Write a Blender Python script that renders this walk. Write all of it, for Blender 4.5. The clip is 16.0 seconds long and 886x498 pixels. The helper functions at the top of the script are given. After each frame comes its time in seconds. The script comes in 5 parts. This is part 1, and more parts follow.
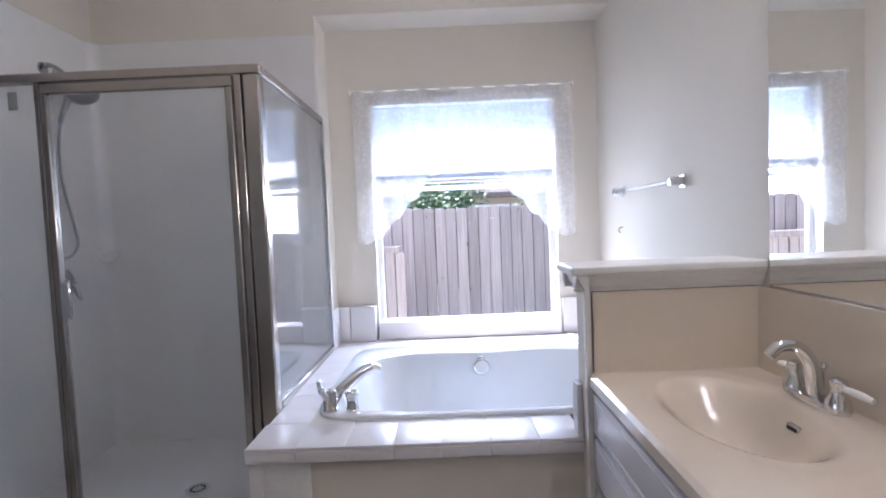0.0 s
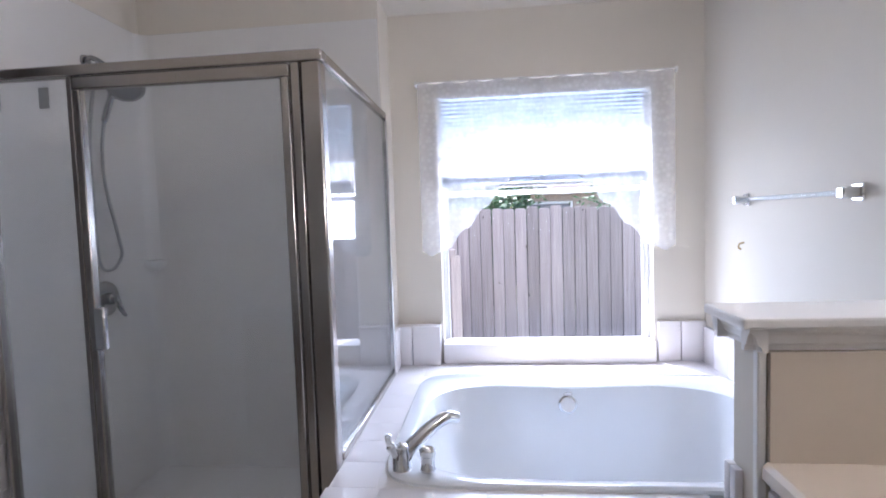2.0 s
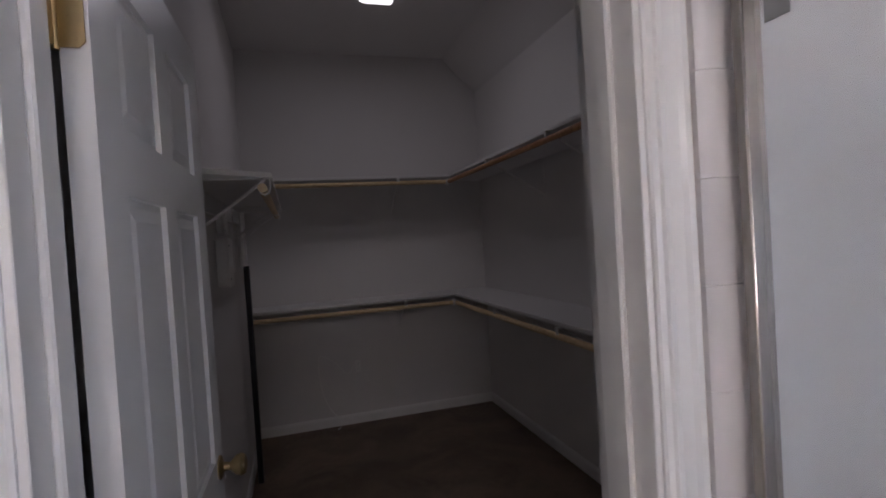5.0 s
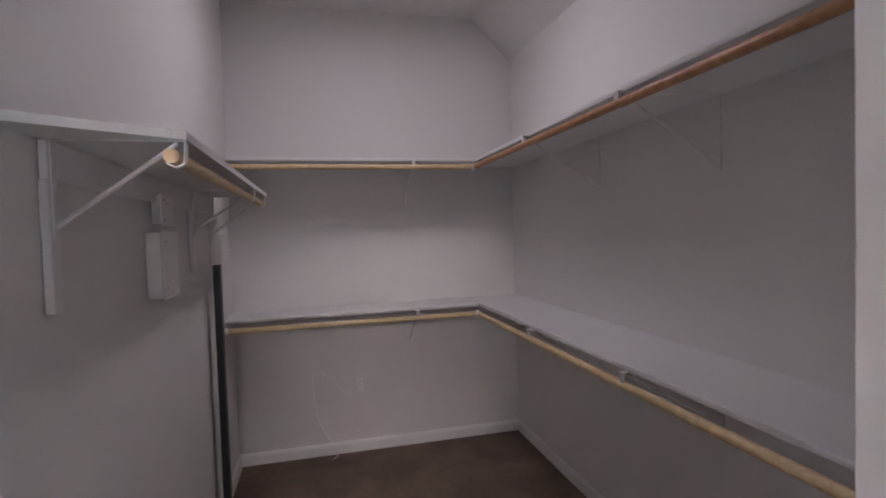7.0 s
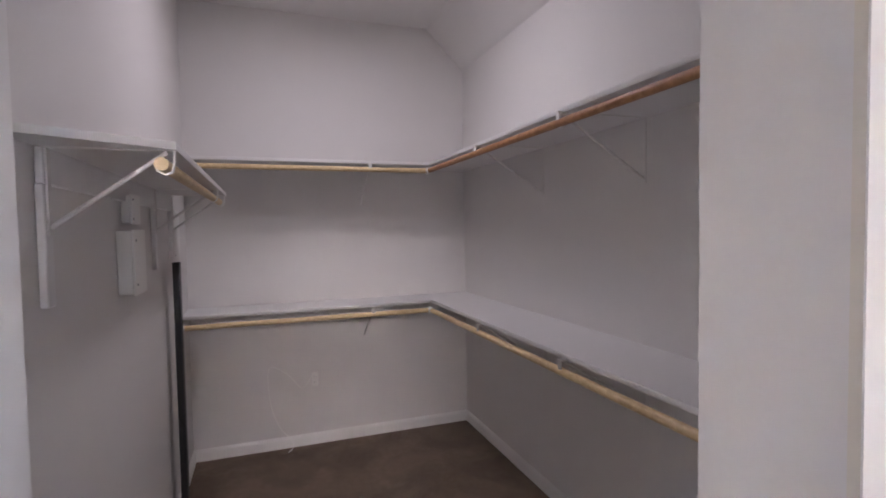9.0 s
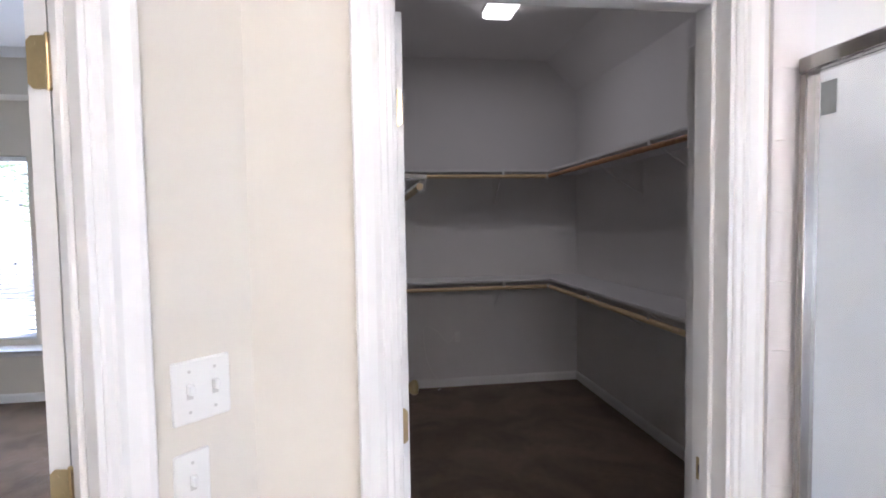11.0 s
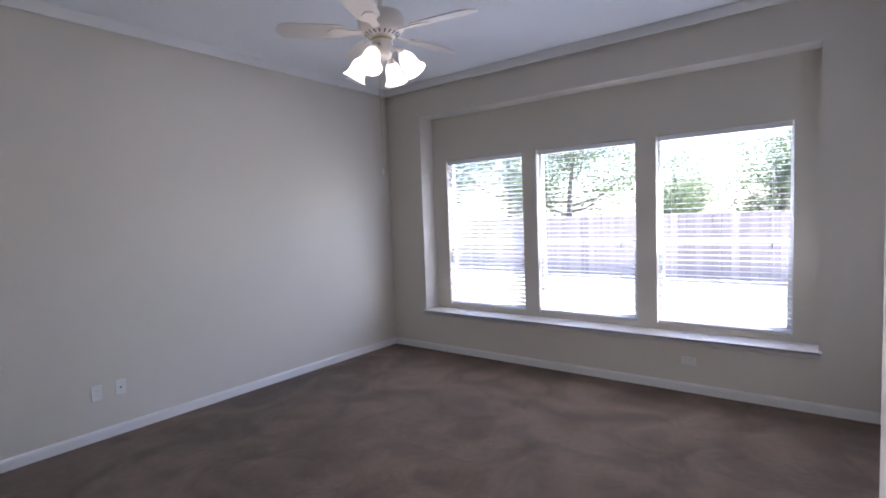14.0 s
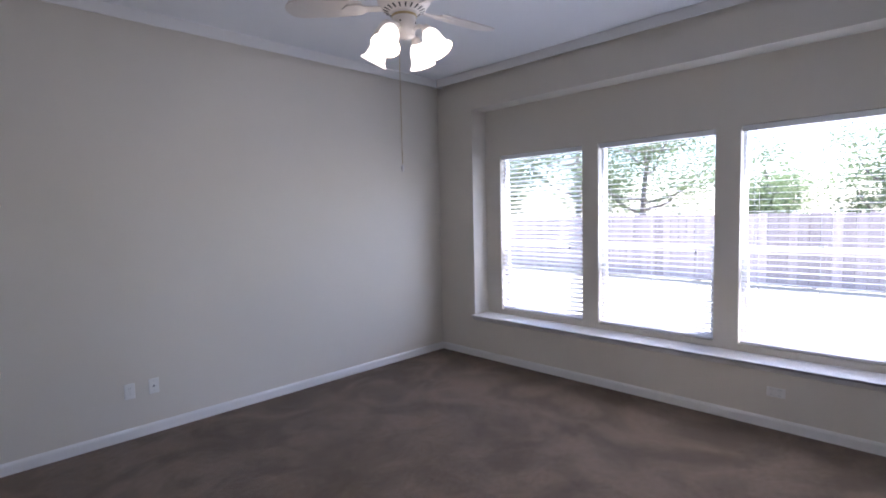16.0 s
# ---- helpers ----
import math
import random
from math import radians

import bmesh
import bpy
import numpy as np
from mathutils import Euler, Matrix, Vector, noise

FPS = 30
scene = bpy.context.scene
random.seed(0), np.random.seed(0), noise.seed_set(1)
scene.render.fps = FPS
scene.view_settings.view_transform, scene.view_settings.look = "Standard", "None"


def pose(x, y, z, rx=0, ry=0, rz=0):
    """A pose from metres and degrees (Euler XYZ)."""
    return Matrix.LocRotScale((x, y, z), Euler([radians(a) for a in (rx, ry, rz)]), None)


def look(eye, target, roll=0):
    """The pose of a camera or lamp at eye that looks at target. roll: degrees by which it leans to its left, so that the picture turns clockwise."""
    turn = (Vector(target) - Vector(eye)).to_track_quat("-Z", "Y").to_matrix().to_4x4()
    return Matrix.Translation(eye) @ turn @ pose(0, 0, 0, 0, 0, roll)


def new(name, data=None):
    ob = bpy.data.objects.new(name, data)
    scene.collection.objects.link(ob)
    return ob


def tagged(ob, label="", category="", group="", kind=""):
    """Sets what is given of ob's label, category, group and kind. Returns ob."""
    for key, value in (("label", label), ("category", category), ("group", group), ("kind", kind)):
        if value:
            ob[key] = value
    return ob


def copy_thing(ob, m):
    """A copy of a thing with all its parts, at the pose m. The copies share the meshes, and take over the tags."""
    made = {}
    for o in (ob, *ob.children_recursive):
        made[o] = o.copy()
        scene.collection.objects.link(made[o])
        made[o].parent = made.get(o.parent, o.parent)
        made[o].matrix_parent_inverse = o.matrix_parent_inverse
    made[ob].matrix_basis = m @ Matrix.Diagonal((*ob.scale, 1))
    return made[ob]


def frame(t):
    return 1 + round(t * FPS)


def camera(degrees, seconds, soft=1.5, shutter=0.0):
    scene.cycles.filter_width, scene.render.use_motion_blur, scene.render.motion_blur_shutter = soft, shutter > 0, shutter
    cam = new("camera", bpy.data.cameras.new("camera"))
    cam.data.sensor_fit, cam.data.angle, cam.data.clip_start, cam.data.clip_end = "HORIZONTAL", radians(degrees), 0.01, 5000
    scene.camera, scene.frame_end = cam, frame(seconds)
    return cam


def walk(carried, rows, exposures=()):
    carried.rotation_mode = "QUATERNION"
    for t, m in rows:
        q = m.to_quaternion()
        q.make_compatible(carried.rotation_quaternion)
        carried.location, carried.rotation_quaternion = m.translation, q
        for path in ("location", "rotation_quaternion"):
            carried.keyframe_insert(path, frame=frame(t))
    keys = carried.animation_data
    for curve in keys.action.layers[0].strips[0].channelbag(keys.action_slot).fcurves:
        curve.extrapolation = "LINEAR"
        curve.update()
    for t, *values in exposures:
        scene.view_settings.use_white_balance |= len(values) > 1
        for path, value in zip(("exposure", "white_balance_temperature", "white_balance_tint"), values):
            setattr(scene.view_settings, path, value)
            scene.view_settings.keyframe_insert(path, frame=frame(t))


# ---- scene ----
cam = camera(83.1, 16.0, soft=1.8)
PATH = [
    (0, (0.189, 0.125, 1.258), (0.172, 2.122, 1.154), -2.4),
    (0.5, (0.191, 0.159, 1.26), (0.1, 2.154, 1.154), -2.3),
    (1, (0.173, 0.206, 1.266), (0.074, 2.201, 1.16), -2.1),
    (1.5, (0.108, 0.327, 1.276), (-0.021, 2.32, 1.164), -1.9),
    (2, (0.021, 0.486, 1.343), (-0.17, 2.473, 1.224), -1.9),
    (2.5, (-0.057, 0.64, 1.398), (-0.478, 2.592, 1.284), -2.8),
    (3, (-0.183, 0.796, 1.427), (-1.011, 2.615, 1.336), -2.7),
    (3.5, (-0.395, 0.975, 1.474), (-1.601, 2.567, 1.372), -3.0),
    (4, (-0.612, 1.149, 1.48), (-2.119, 2.461, 1.392), -3.6),
    (4.3, (-0.755, 1.253, 1.489), (-2.429, 2.346, 1.42), -3.4),
    (4.5, (-0.839, 1.303, 1.504), (-2.602, 2.246, 1.439), -3.2),
    (5, (-1.092, 1.394, 1.488), (-3.007, 1.969, 1.445), -3.6),
    (7.5, (-1.824, 1.625, 1.529), (-3.764, 2.103, 1.457), -1.8),
    (8, (-1.839, 1.617, 1.531), (-3.752, 2.194, 1.453), -1.4),
    (8.5, (-1.769, 1.587, 1.542), (-3.649, 2.264, 1.458), -1.0),
    (11, (-0.675, 1.089, 1.534), (-2.654, 1.363, 1.434), -0.9),
    (11.5, (-0.5, 0.945, 1.547), (-2.496, 0.901, 1.425), -1.4),
    (12, (-0.457, 0.866, 1.558), (-2.408, 0.444, 1.431), -2.1),
    (12.5, (-0.481, 0.805, 1.565), (-2.319, 0.028, 1.436), -2.6),
    (13, (-0.653, 0.706, 1.559), (-2.364, -0.321, 1.425), -2.7),
    (13.5, (-0.84, 0.605, 1.568), (-2.458, -0.564, 1.441), -2.4),
    (14, (-1.009, 0.496, 1.565), (-2.596, -0.714, 1.436), -2.1),
    (14.5, (-1.097, 0.385, 1.578), (-2.692, -0.815, 1.448), -1.8),
    (15, (-1.2, 0.387, 1.584), (-2.779, -0.833, 1.453), -1.6),
    (15.5, (-1.322, 0.425, 1.586), (-2.851, -0.858, 1.453), -1.5),
    (16, (-1.436, 0.413, 1.602), (-2.842, -1.002, 1.46), -1.4),
]
EXPOSURES = [(0.0, 1.55, 5650, 20), (2.0, 1.5, 5650, 20), (3.0, 1.5, 5800, 23), (3.7, 1.72, 5880, 23), (5.2, 1.97, 5880, 23), (7.3, 4.12, 5950, 25), (8.1, 4.18, 5950, 25), (8.7, 4.42, 5950, 25), (10.8, 3.12, 5740, 18), (11.6, 2.85, 5760, 20), (13.0, 2.38, 5780, 23), (16.0, 2.20, 5750, 24)]
walk(cam, [(t, look(eye, target, roll)) for t, eye, target, roll in PATH], EXPOSURES)

# ---- world, sun and sky light ----
SUN_EL, SUN_AZ = radians(62), (-0.55, 0.83)
world = bpy.data.worlds.new("sky")
scene.world = world
world.use_nodes = True
sky = world.node_tree.nodes.new("ShaderNodeTexSky")
sky.sky_type, sky.sun_disc = "NISHITA", False
sky.sun_elevation, sky.sun_rotation = SUN_EL, math.atan2(SUN_AZ[0], SUN_AZ[1])
world.node_tree.links.new(sky.outputs[0], world.node_tree.nodes["Background"].inputs[0])
world.node_tree.nodes["Background"].inputs[1].default_value = 0.15


def lamp(name, kind, m, energy, color=(1, 1, 1), size=None):
    data = bpy.data.lights.new(name, kind)
    data.energy, data.color = energy, color
    if size and kind == "AREA":
        data.shape, data.size, data.size_y = "RECTANGLE", size[0], size[1]
    if size and kind == "POINT":
        data.shadow_soft_size = size
    ob = new(name, data)
    ob.matrix_world = m
    return ob


sun_from = Vector((SUN_AZ[0] * math.cos(SUN_EL), SUN_AZ[1] * math.cos(SUN_EL), math.sin(SUN_EL)))
sun = lamp("sun", "SUN", look(sun_from * 30, (0, 0, 0)), 5.0, (1.0, 0.96, 0.9))
sun.data.angle = radians(0.6)
# sky light standing in the window openings
SKY = (0.86, 0.93, 1.0)
lamp("sky_light_bath", "AREA", look((0.31, 3.60, 1.47), (0.31, 2.75, 0.97)), 12, SKY, (1.05, 0.55))
for wy, power in ((-2.55, 1.5), (-1.39, 3.5), (-0.2, 5.6)):
    lamp("sky_light_bedroom", "AREA", look((-5.93, wy, 1.4), (0, wy, 3.6)), power, SKY, (0.95, 1.6))
# closet ceiling lamp and the vanity and fan bulbs
lamp("closet_light", "AREA", look((-4.09, 2.0, 2.975), (-4.09, 2.0, 0)), 0.46, (1.0, 0.94, 0.90), (0.36, 0.2))

# ---- materials ----


def material(name, color, rough=0.6, metal=0.0, var=0.06, scale=6.0, fine=60.0, bump=0.02, dist=0.002, spec=0.5, second=None, coat=0.0):
    """A plain surface with colour drift at two scales and a fine relief."""
    m = bpy.data.materials.new(name)
    m.use_nodes = True
    nt = m.node_tree
    n, link = nt.nodes, nt.links.new
    b = n["Principled BSDF"]
    b.inputs["Roughness"].default_value, b.inputs["Metallic"].default_value = rough, metal
    b.inputs["Specular IOR Level"].default_value = spec
    b.inputs["Coat Weight"].default_value = coat
    tc = n.new("ShaderNodeTexCoord")
    big, small = n.new("ShaderNodeTexNoise"), n.new("ShaderNodeTexNoise")
    big.inputs["Scale"].default_value, small.inputs["Scale"].default_value = scale, fine
    big.inputs["Detail"].default_value = 4
    for q in (big, small):
        link(tc.outputs["Object"], q.inputs["Vector"])
    mix = n.new("ShaderNodeMix")
    mix.data_type = "RGBA"
    c2 = second or [max(0, c * (1 - 2.2 * var)) for c in color]
    c1 = [min(1, c * (1 + var)) for c in color]
    mix.inputs["A"].default_value, mix.inputs["B"].default_value = (*c1, 1), (*c2, 1)
    ramp = n.new("ShaderNodeMath")
    ramp.operation = "MULTIPLY_ADD"
    ramp.inputs[1].default_value, ramp.inputs[2].default_value = 0.35, 0.0
    link(small.outputs[0], ramp.inputs[0])
    add = n.new("ShaderNodeMath")
    add.operation, add.use_clamp = "MULTIPLY_ADD", True
    add.inputs[1].default_value = 0.75
    link(big.outputs[0], add.inputs[0])
    link(ramp.outputs[0], add.inputs[2])
    link(add.outputs[0], mix.inputs["Factor"])
    link(mix.outputs["Result"], b.inputs["Base Color"])
    if bump:
        bp = n.new("ShaderNodeBump")
        bp.inputs["Strength"].default_value, bp.inputs["Distance"].default_value = bump, dist
        link(small.outputs[0], bp.inputs["Height"])
        link(bp.outputs[0], b.inputs["Normal"])
    return m


def glass_material(name, tint, ior=1.45, rough=0.0, haze=0.0, haze_color=(0.8, 0.85, 0.9)):
    m = bpy.data.materials.new(name)
    m.use_nodes = True
    nt = m.node_tree
    n, link = nt.nodes, nt.links.new
    n.remove(n["Principled BSDF"])
    tr, gl, fr, mx = n.new("ShaderNodeBsdfTransparent"), n.new("ShaderNodeBsdfGlossy"), n.new("ShaderNodeLayerWeight"), n.new("ShaderNodeMixShader")
    tr.inputs[0].default_value = (*tint, 1)
    gl.inputs["Roughness"].default_value = rough
    f0 = ((ior - 1) / (ior + 1)) ** 2
    pw, ma = n.new("ShaderNodeMath"), n.new("ShaderNodeMath")
    pw.operation, ma.operation = "POWER", "MULTIPLY_ADD"
    pw.inputs[1].default_value, ma.inputs[1].default_value, ma.inputs[2].default_value = 5.0, 1 - f0, f0
    fr.inputs[0].default_value = 0.5
    link(fr.outputs["Facing"], pw.inputs[0])
    link(pw.outputs[0], ma.inputs[0])
    link(ma.outputs[0], mx.inputs[0])
    link(tr.outputs[0], mx.inputs[1])
    link(gl.outputs[0], mx.inputs[2])
    out = mx
    if haze:
        df, m2 = n.new("ShaderNodeBsdfDiffuse"), n.new("ShaderNodeMixShader")
        df.inputs[0].default_value = (*haze_color, 1)
        m2.inputs[0].default_value = haze
        link(mx.outputs[0], m2.inputs[1])
        link(df.outputs[0], m2.inputs[2])
        out = m2
    link(out.outputs[0], n["Material Output"].inputs[0])
    return m


def glow_material(name, color, strength):
    m = material(name, color, 0.4)
    b = m.node_tree.nodes["Principled BSDF"]
    b.inputs["Emission Color"].default_value = (*color, 1)
    b.inputs["Emission Strength"].default_value = strength
    return m


def sheer_material(name, density, through_light=0.45, tint=(0.93, 0.93, 0.95)):
    """Thin white cloth: part open weave, part light passing through."""
    m = bpy.data.materials.new(name)
    m.use_nodes = True
    nt = m.node_tree
    n, link = nt.nodes, nt.links.new
    n.remove(n["Principled BSDF"])
    tr, df, tl = n.new("ShaderNodeBsdfTransparent"), n.new("ShaderNodeBsdfDiffuse"), n.new("ShaderNodeBsdfTranslucent")
    df.inputs[0].default_value = tl.inputs[0].default_value = (*tint, 1)
    m1, m2 = n.new("ShaderNodeMixShader"), n.new("ShaderNodeMixShader")
    m1.inputs[0].default_value = through_light
    link(df.outputs[0], m1.inputs[1])
    link(tl.outputs[0], m1.inputs[2])
    if density < 1:
        tc, vo, mp = n.new("ShaderNodeTexCoord"), n.new("ShaderNodeTexVoronoi"), n.new("ShaderNodeMapRange")
        vo.inputs["Scale"].default_value = 38
        mp.inputs["From Min"].default_value, mp.inputs["From Max"].default_value = 0.15, 0.6
        mp.inputs["To Min"].default_value, mp.inputs["To Max"].default_value = min(1, density + 0.025), max(0, density - 0.02)
        link(tc.outputs["Object"], vo.inputs["Vector"])
        link(vo.outputs["Distance"], mp.inputs["Value"])
        link(mp.outputs[0], m2.inputs[0])
    else:
        m2.inputs[0].default_value = 1
    link(tr.outputs[0], m2.inputs[1])
    link(m1.outputs[0], m2.inputs[2])
    link(m2.outputs[0], n["Material Output"].inputs[0])
    return m


def wood_material(name, dark, light, grain=(1.5, 1.5, 24.0), axis_scale=1.0, rough=0.65, per_piece=0.25):
    m = bpy.data.materials.new(name)
    m.use_nodes = True
    nt = m.node_tree
    n, link = nt.nodes, nt.links.new
    b = n["Principled BSDF"]
    b.inputs["Roughness"].default_value = rough
    tc, mp, no, cr = n.new("ShaderNodeTexCoord"), n.new("ShaderNodeMapping"), n.new("ShaderNodeTexNoise"), n.new("ShaderNodeMix")
    mp.inputs["Scale"].default_value = grain
    no.inputs["Scale"].default_value, no.inputs["Detail"].default_value = 3.0 * axis_scale, 8
    no.inputs["Distortion"].default_value = 0.4
    info = n.new("ShaderNodeObjectInfo")
    comb = n.new("ShaderNodeVectorMath")
    comb.operation = "ADD"
    mul = n.new("ShaderNodeVectorMath")
    mul.operation = "SCALE"
    mul.inputs["Scale"].default_value = 37.0
    link(info.outputs["Random"], mul.inputs[0])
    link(tc.outputs["Object"], mp.inputs["Vector"])
    link(mp.outputs[0], comb.inputs[0])
    link(mul.outputs[0], comb.inputs[1])
    link(comb.outputs[0], no.inputs["Vector"])
    cr.data_type = "RGBA"
    cr.inputs["A"].default_value, cr.inputs["B"].default_value = (*dark, 1), (*light, 1)
    st = n.new("ShaderNodeMapRange")
    st.inputs["From Min"].default_value, st.inputs["From Max"].default_value = 0.3, 0.7
    link(no.outputs[0], st.inputs["Value"])
    link(st.outputs[0], cr.inputs["Factor"])
    hv = n.new("ShaderNodeHueSaturation")
    vr = n.new("ShaderNodeMapRange")
    vr.inputs["To Min"].default_value, vr.inputs["To Max"].default_value = 1 - per_piece, 1 + per_piece
    link(info.outputs["Random"], vr.inputs["Value"])
    link(vr.outputs[0], hv.inputs["Value"])
    link(cr.outputs["Result"], hv.inputs["Color"])
    link(hv.outputs[0], b.inputs["Base Color"])
    bp = n.new("ShaderNodeBump")
    bp.inputs["Strength"].default_value, bp.inputs["Distance"].default_value = 0.3, 0.004
    link(no.outputs[0], bp.inputs["Height"])
    link(bp.outputs[0], b.inputs["Normal"])
    return m


def carpet_material():
    m = bpy.data.materials.new("brown_carpet")
    m.use_nodes = True
    nt = m.node_tree
    n, link = nt.nodes, nt.links.new
    b = n["Principled BSDF"]
    b.inputs["Roughness"].default_value, b.inputs["Specular IOR Level"].default_value = 0.95, 0.1
    b.inputs["Sheen Weight"].default_value = 0.15
    tc = n.new("ShaderNodeTexCoord")
    nap, tuft, fibre = n.new("ShaderNodeTexNoise"), n.new("ShaderNodeTexNoise"), n.new("ShaderNodeTexVoronoi")
    nap.inputs["Scale"].default_value, nap.inputs["Detail"].default_value, nap.inputs["Distortion"].default_value = 2.3, 5, 1.0
    tuft.inputs["Scale"].default_value, tuft.inputs["Detail"].default_value = 28, 3
    fibre.inputs["Scale"].default_value = 260
    for q in (nap, tuft, fibre):
        link(tc.outputs["Object"], q.inputs["Vector"])
    r = n.new("ShaderNodeValToRGB")
    r.color_ramp.elements[0].position, r.color_ramp.elements[0].color = 0.38, (0.132, 0.092, 0.061, 1)
    r.color_ramp.elements[1].position, r.color_ramp.elements[1].color = 0.64, (0.212, 0.152, 0.105, 1)
    link(nap.outputs[0], r.inputs[0])
    mx = n.new("ShaderNodeMix")
    mx.data_type, mx.blend_type = "RGBA", "MULTIPLY"
    mx.inputs["Factor"].default_value = 0.34
    mr = n.new("ShaderNodeMapRange")
    mr.inputs["From Min"].default_value, mr.inputs["From Max"].default_value = 0.3, 0.7
    mr.inputs["To Min"].default_value, mr.inputs["To Max"].default_value = 0.62, 1.25
    link(tuft.outputs[0], mr.inputs["Value"])
    link(r.outputs[0], mx.inputs["A"])
    link(mr.outputs[0], mx.inputs["B"])
    link(mx.outputs["Result"], b.inputs["Base Color"])
    ad = n.new("ShaderNodeMath")
    ad.operation = "MULTIPLY_ADD"
    ad.inputs[1].default_value = 0.6
    link(fibre.outputs["Distance"], ad.inputs[0])
    link(tuft.outputs[0], ad.inputs[2])
    bp = n.new("ShaderNodeBump")
    bp.inputs["Strength"].default_value, bp.inputs["Distance"].default_value = 0.7, 0.008
    link(ad.outputs[0], bp.inputs["Height"])
    link(bp.outputs[0], b.inputs["Normal"])
    return m


WALL = material("cream_wall_paint", (0.70, 0.655, 0.575), 0.75, var=0.02, scale=1.5, fine=140, bump=0.12, dist=0.0015)
CLOSET = material("closet_white_paint", (0.72, 0.70, 0.68), 0.75, var=0.025, scale=1.2, fine=120, bump=0.12, dist=0.0015)
CEIL = material("ceiling_paint", (0.78, 0.79, 0.80), 0.9, var=0.02, scale=2, fine=90, bump=0.25, dist=0.002)
TRIM = material("white_gloss_trim", (0.80, 0.79, 0.77), 0.28, var=0.015, scale=3, fine=40, bump=0.02)
SHELF = material("white_shelf_paint", (0.76, 0.75, 0.74), 0.45, var=0.03, scale=3, fine=50, bump=0.03)
ACRYLIC = material("white_acrylic_surround", (0.78, 0.77, 0.75), 0.22, var=0.01, scale=1.5, fine=12, bump=0.03, dist=0.004, coat=0.3)
TUB = material("white_tub_enamel", (0.77, 0.80, 0.83), 0.10, var=0.01, scale=2, fine=20, bump=0, coat=0.5)
TILE = material("white_glazed_tile", (0.76, 0.735, 0.74), 0.34, var=0.02, scale=5, fine=14, bump=0.02, dist=0.002, coat=0.12)
GROUT = material("pale_grout", (0.82, 0.81, 0.80), 0.85, var=0.08, scale=12, fine=80, bump=0.2)
MARBLE = material("cream_cultured_marble", (0.70, 0.615, 0.505), 0.13, var=0.03, scale=3.5, fine=25, bump=0.0, coat=0.4)
CABINET = material("white_cabinet_paint", (0.74, 0.72, 0.75), 0.25, var=0.015, scale=4, fine=50, bump=0.03)
CHROME = material("polished_chrome", (0.78, 0.79, 0.80), 0.07, 1.0, var=0.02, scale=10, fine=60, bump=0)
SATIN = material("satin_chrome", (0.46, 0.46, 0.47), 0.16, 1.0, var=0.05, scale=10, fine=60, bump=0)
STICKER = material("clear_grey_rubber", (0.36, 0.38, 0.385), 0.5, var=0.08, scale=30)
HOSE = material("steel_hose", (0.42, 0.43, 0.44), 0.32, 1.0, var=0.1, scale=10, fine=300, bump=0.3, dist=0.002)
NICKEL = material("brushed_nickel_frame", (0.47, 0.44, 0.41), 0.24, 1.0, var=0.06, scale=4, fine=120, bump=0.03)
BRASS = material("polished_brass", (0.55, 0.43, 0.23), 0.30, 1.0, var=0.1, scale=20, fine=120, bump=0.03)
PORCELAIN = material("white_porcelain", (0.85, 0.84, 0.82), 0.1, var=0.01, bump=0)
PLASTIC = material("white_plastic", (0.80, 0.79, 0.76), 0.35, var=0.015, scale=20, bump=0.0)
BLACK = material("black_metal", (0.012, 0.012, 0.014), 0.5, var=0.2, scale=10, bump=0.02)
GREY = material("grey_plastic", (0.22, 0.22, 0.23), 0.5, var=0.1)
SLOT = material("shaded_plastic_slot", (0.60, 0.58, 0.55), 0.5, var=0.05)
VINYL = material("white_vinyl_frame", (0.82, 0.83, 0.84), 0.35, var=0.02, scale=5, bump=0.02)
ROD = wood_material("pine_closet_rod", (0.56, 0.40, 0.21), (0.70, 0.54, 0.31), (12, 12, 12), 1.0, 0.45, 0.1)
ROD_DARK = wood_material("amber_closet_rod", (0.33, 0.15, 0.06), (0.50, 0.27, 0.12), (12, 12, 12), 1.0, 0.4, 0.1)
FENCE = wood_material("weathered_fence_wood", (0.37, 0.305, 0.295), (0.51, 0.44, 0.425), (16, 16, 0.5), 1.0, 0.85, 0.22)
# darker fence wood: the shade between boards, put into the colour
FENCE_EDGE = wood_material("joint_shade_board_edge", (0.09, 0.075, 0.07), (0.16, 0.135, 0.125), (16, 16, 0.5), 1.0, 0.9, 0.2)
KNOT = material("dark_wood_knot", (0.07, 0.05, 0.04), 0.9, var=0.3, scale=60, bump=0.1)
CARPET = carpet_material()
FLOORTILE = material("pale_floor_tile", (0.55, 0.50, 0.44), 0.3, var=0.06, scale=3, fine=30, bump=0.05)
GLASS = glass_material("window_glass", (0.96, 0.97, 0.97), 1.3)
SHGLASS = glass_material("shower_glass", (0.95, 0.96, 0.965), 1.5, 0.0, 0.05, (0.62, 0.64, 0.68))
ACRYBAR = glass_material("clear_acrylic", (0.9, 0.93, 0.95), 1.49, 0.02, 0.1)
LACE = sheer_material("white_lace", 0.33, 0.36)
SLAT = sheer_material("white_blind_slat", 1.0, 0.2)
MINI_SLAT = sheer_material("white_mini_slat", 1.0, 0.16, (0.82, 0.84, 0.88))
SHADE = glow_material("lit_frosted_glass_shade", (1.0, 0.88, 0.72), 0.55)
FAN_BULB = glow_material("lit_fan_bulb", (1.0, 0.90, 0.76), 22)
LENS = glow_material("lit_acrylic_lens", (1.0, 0.94, 0.88), 0.36)
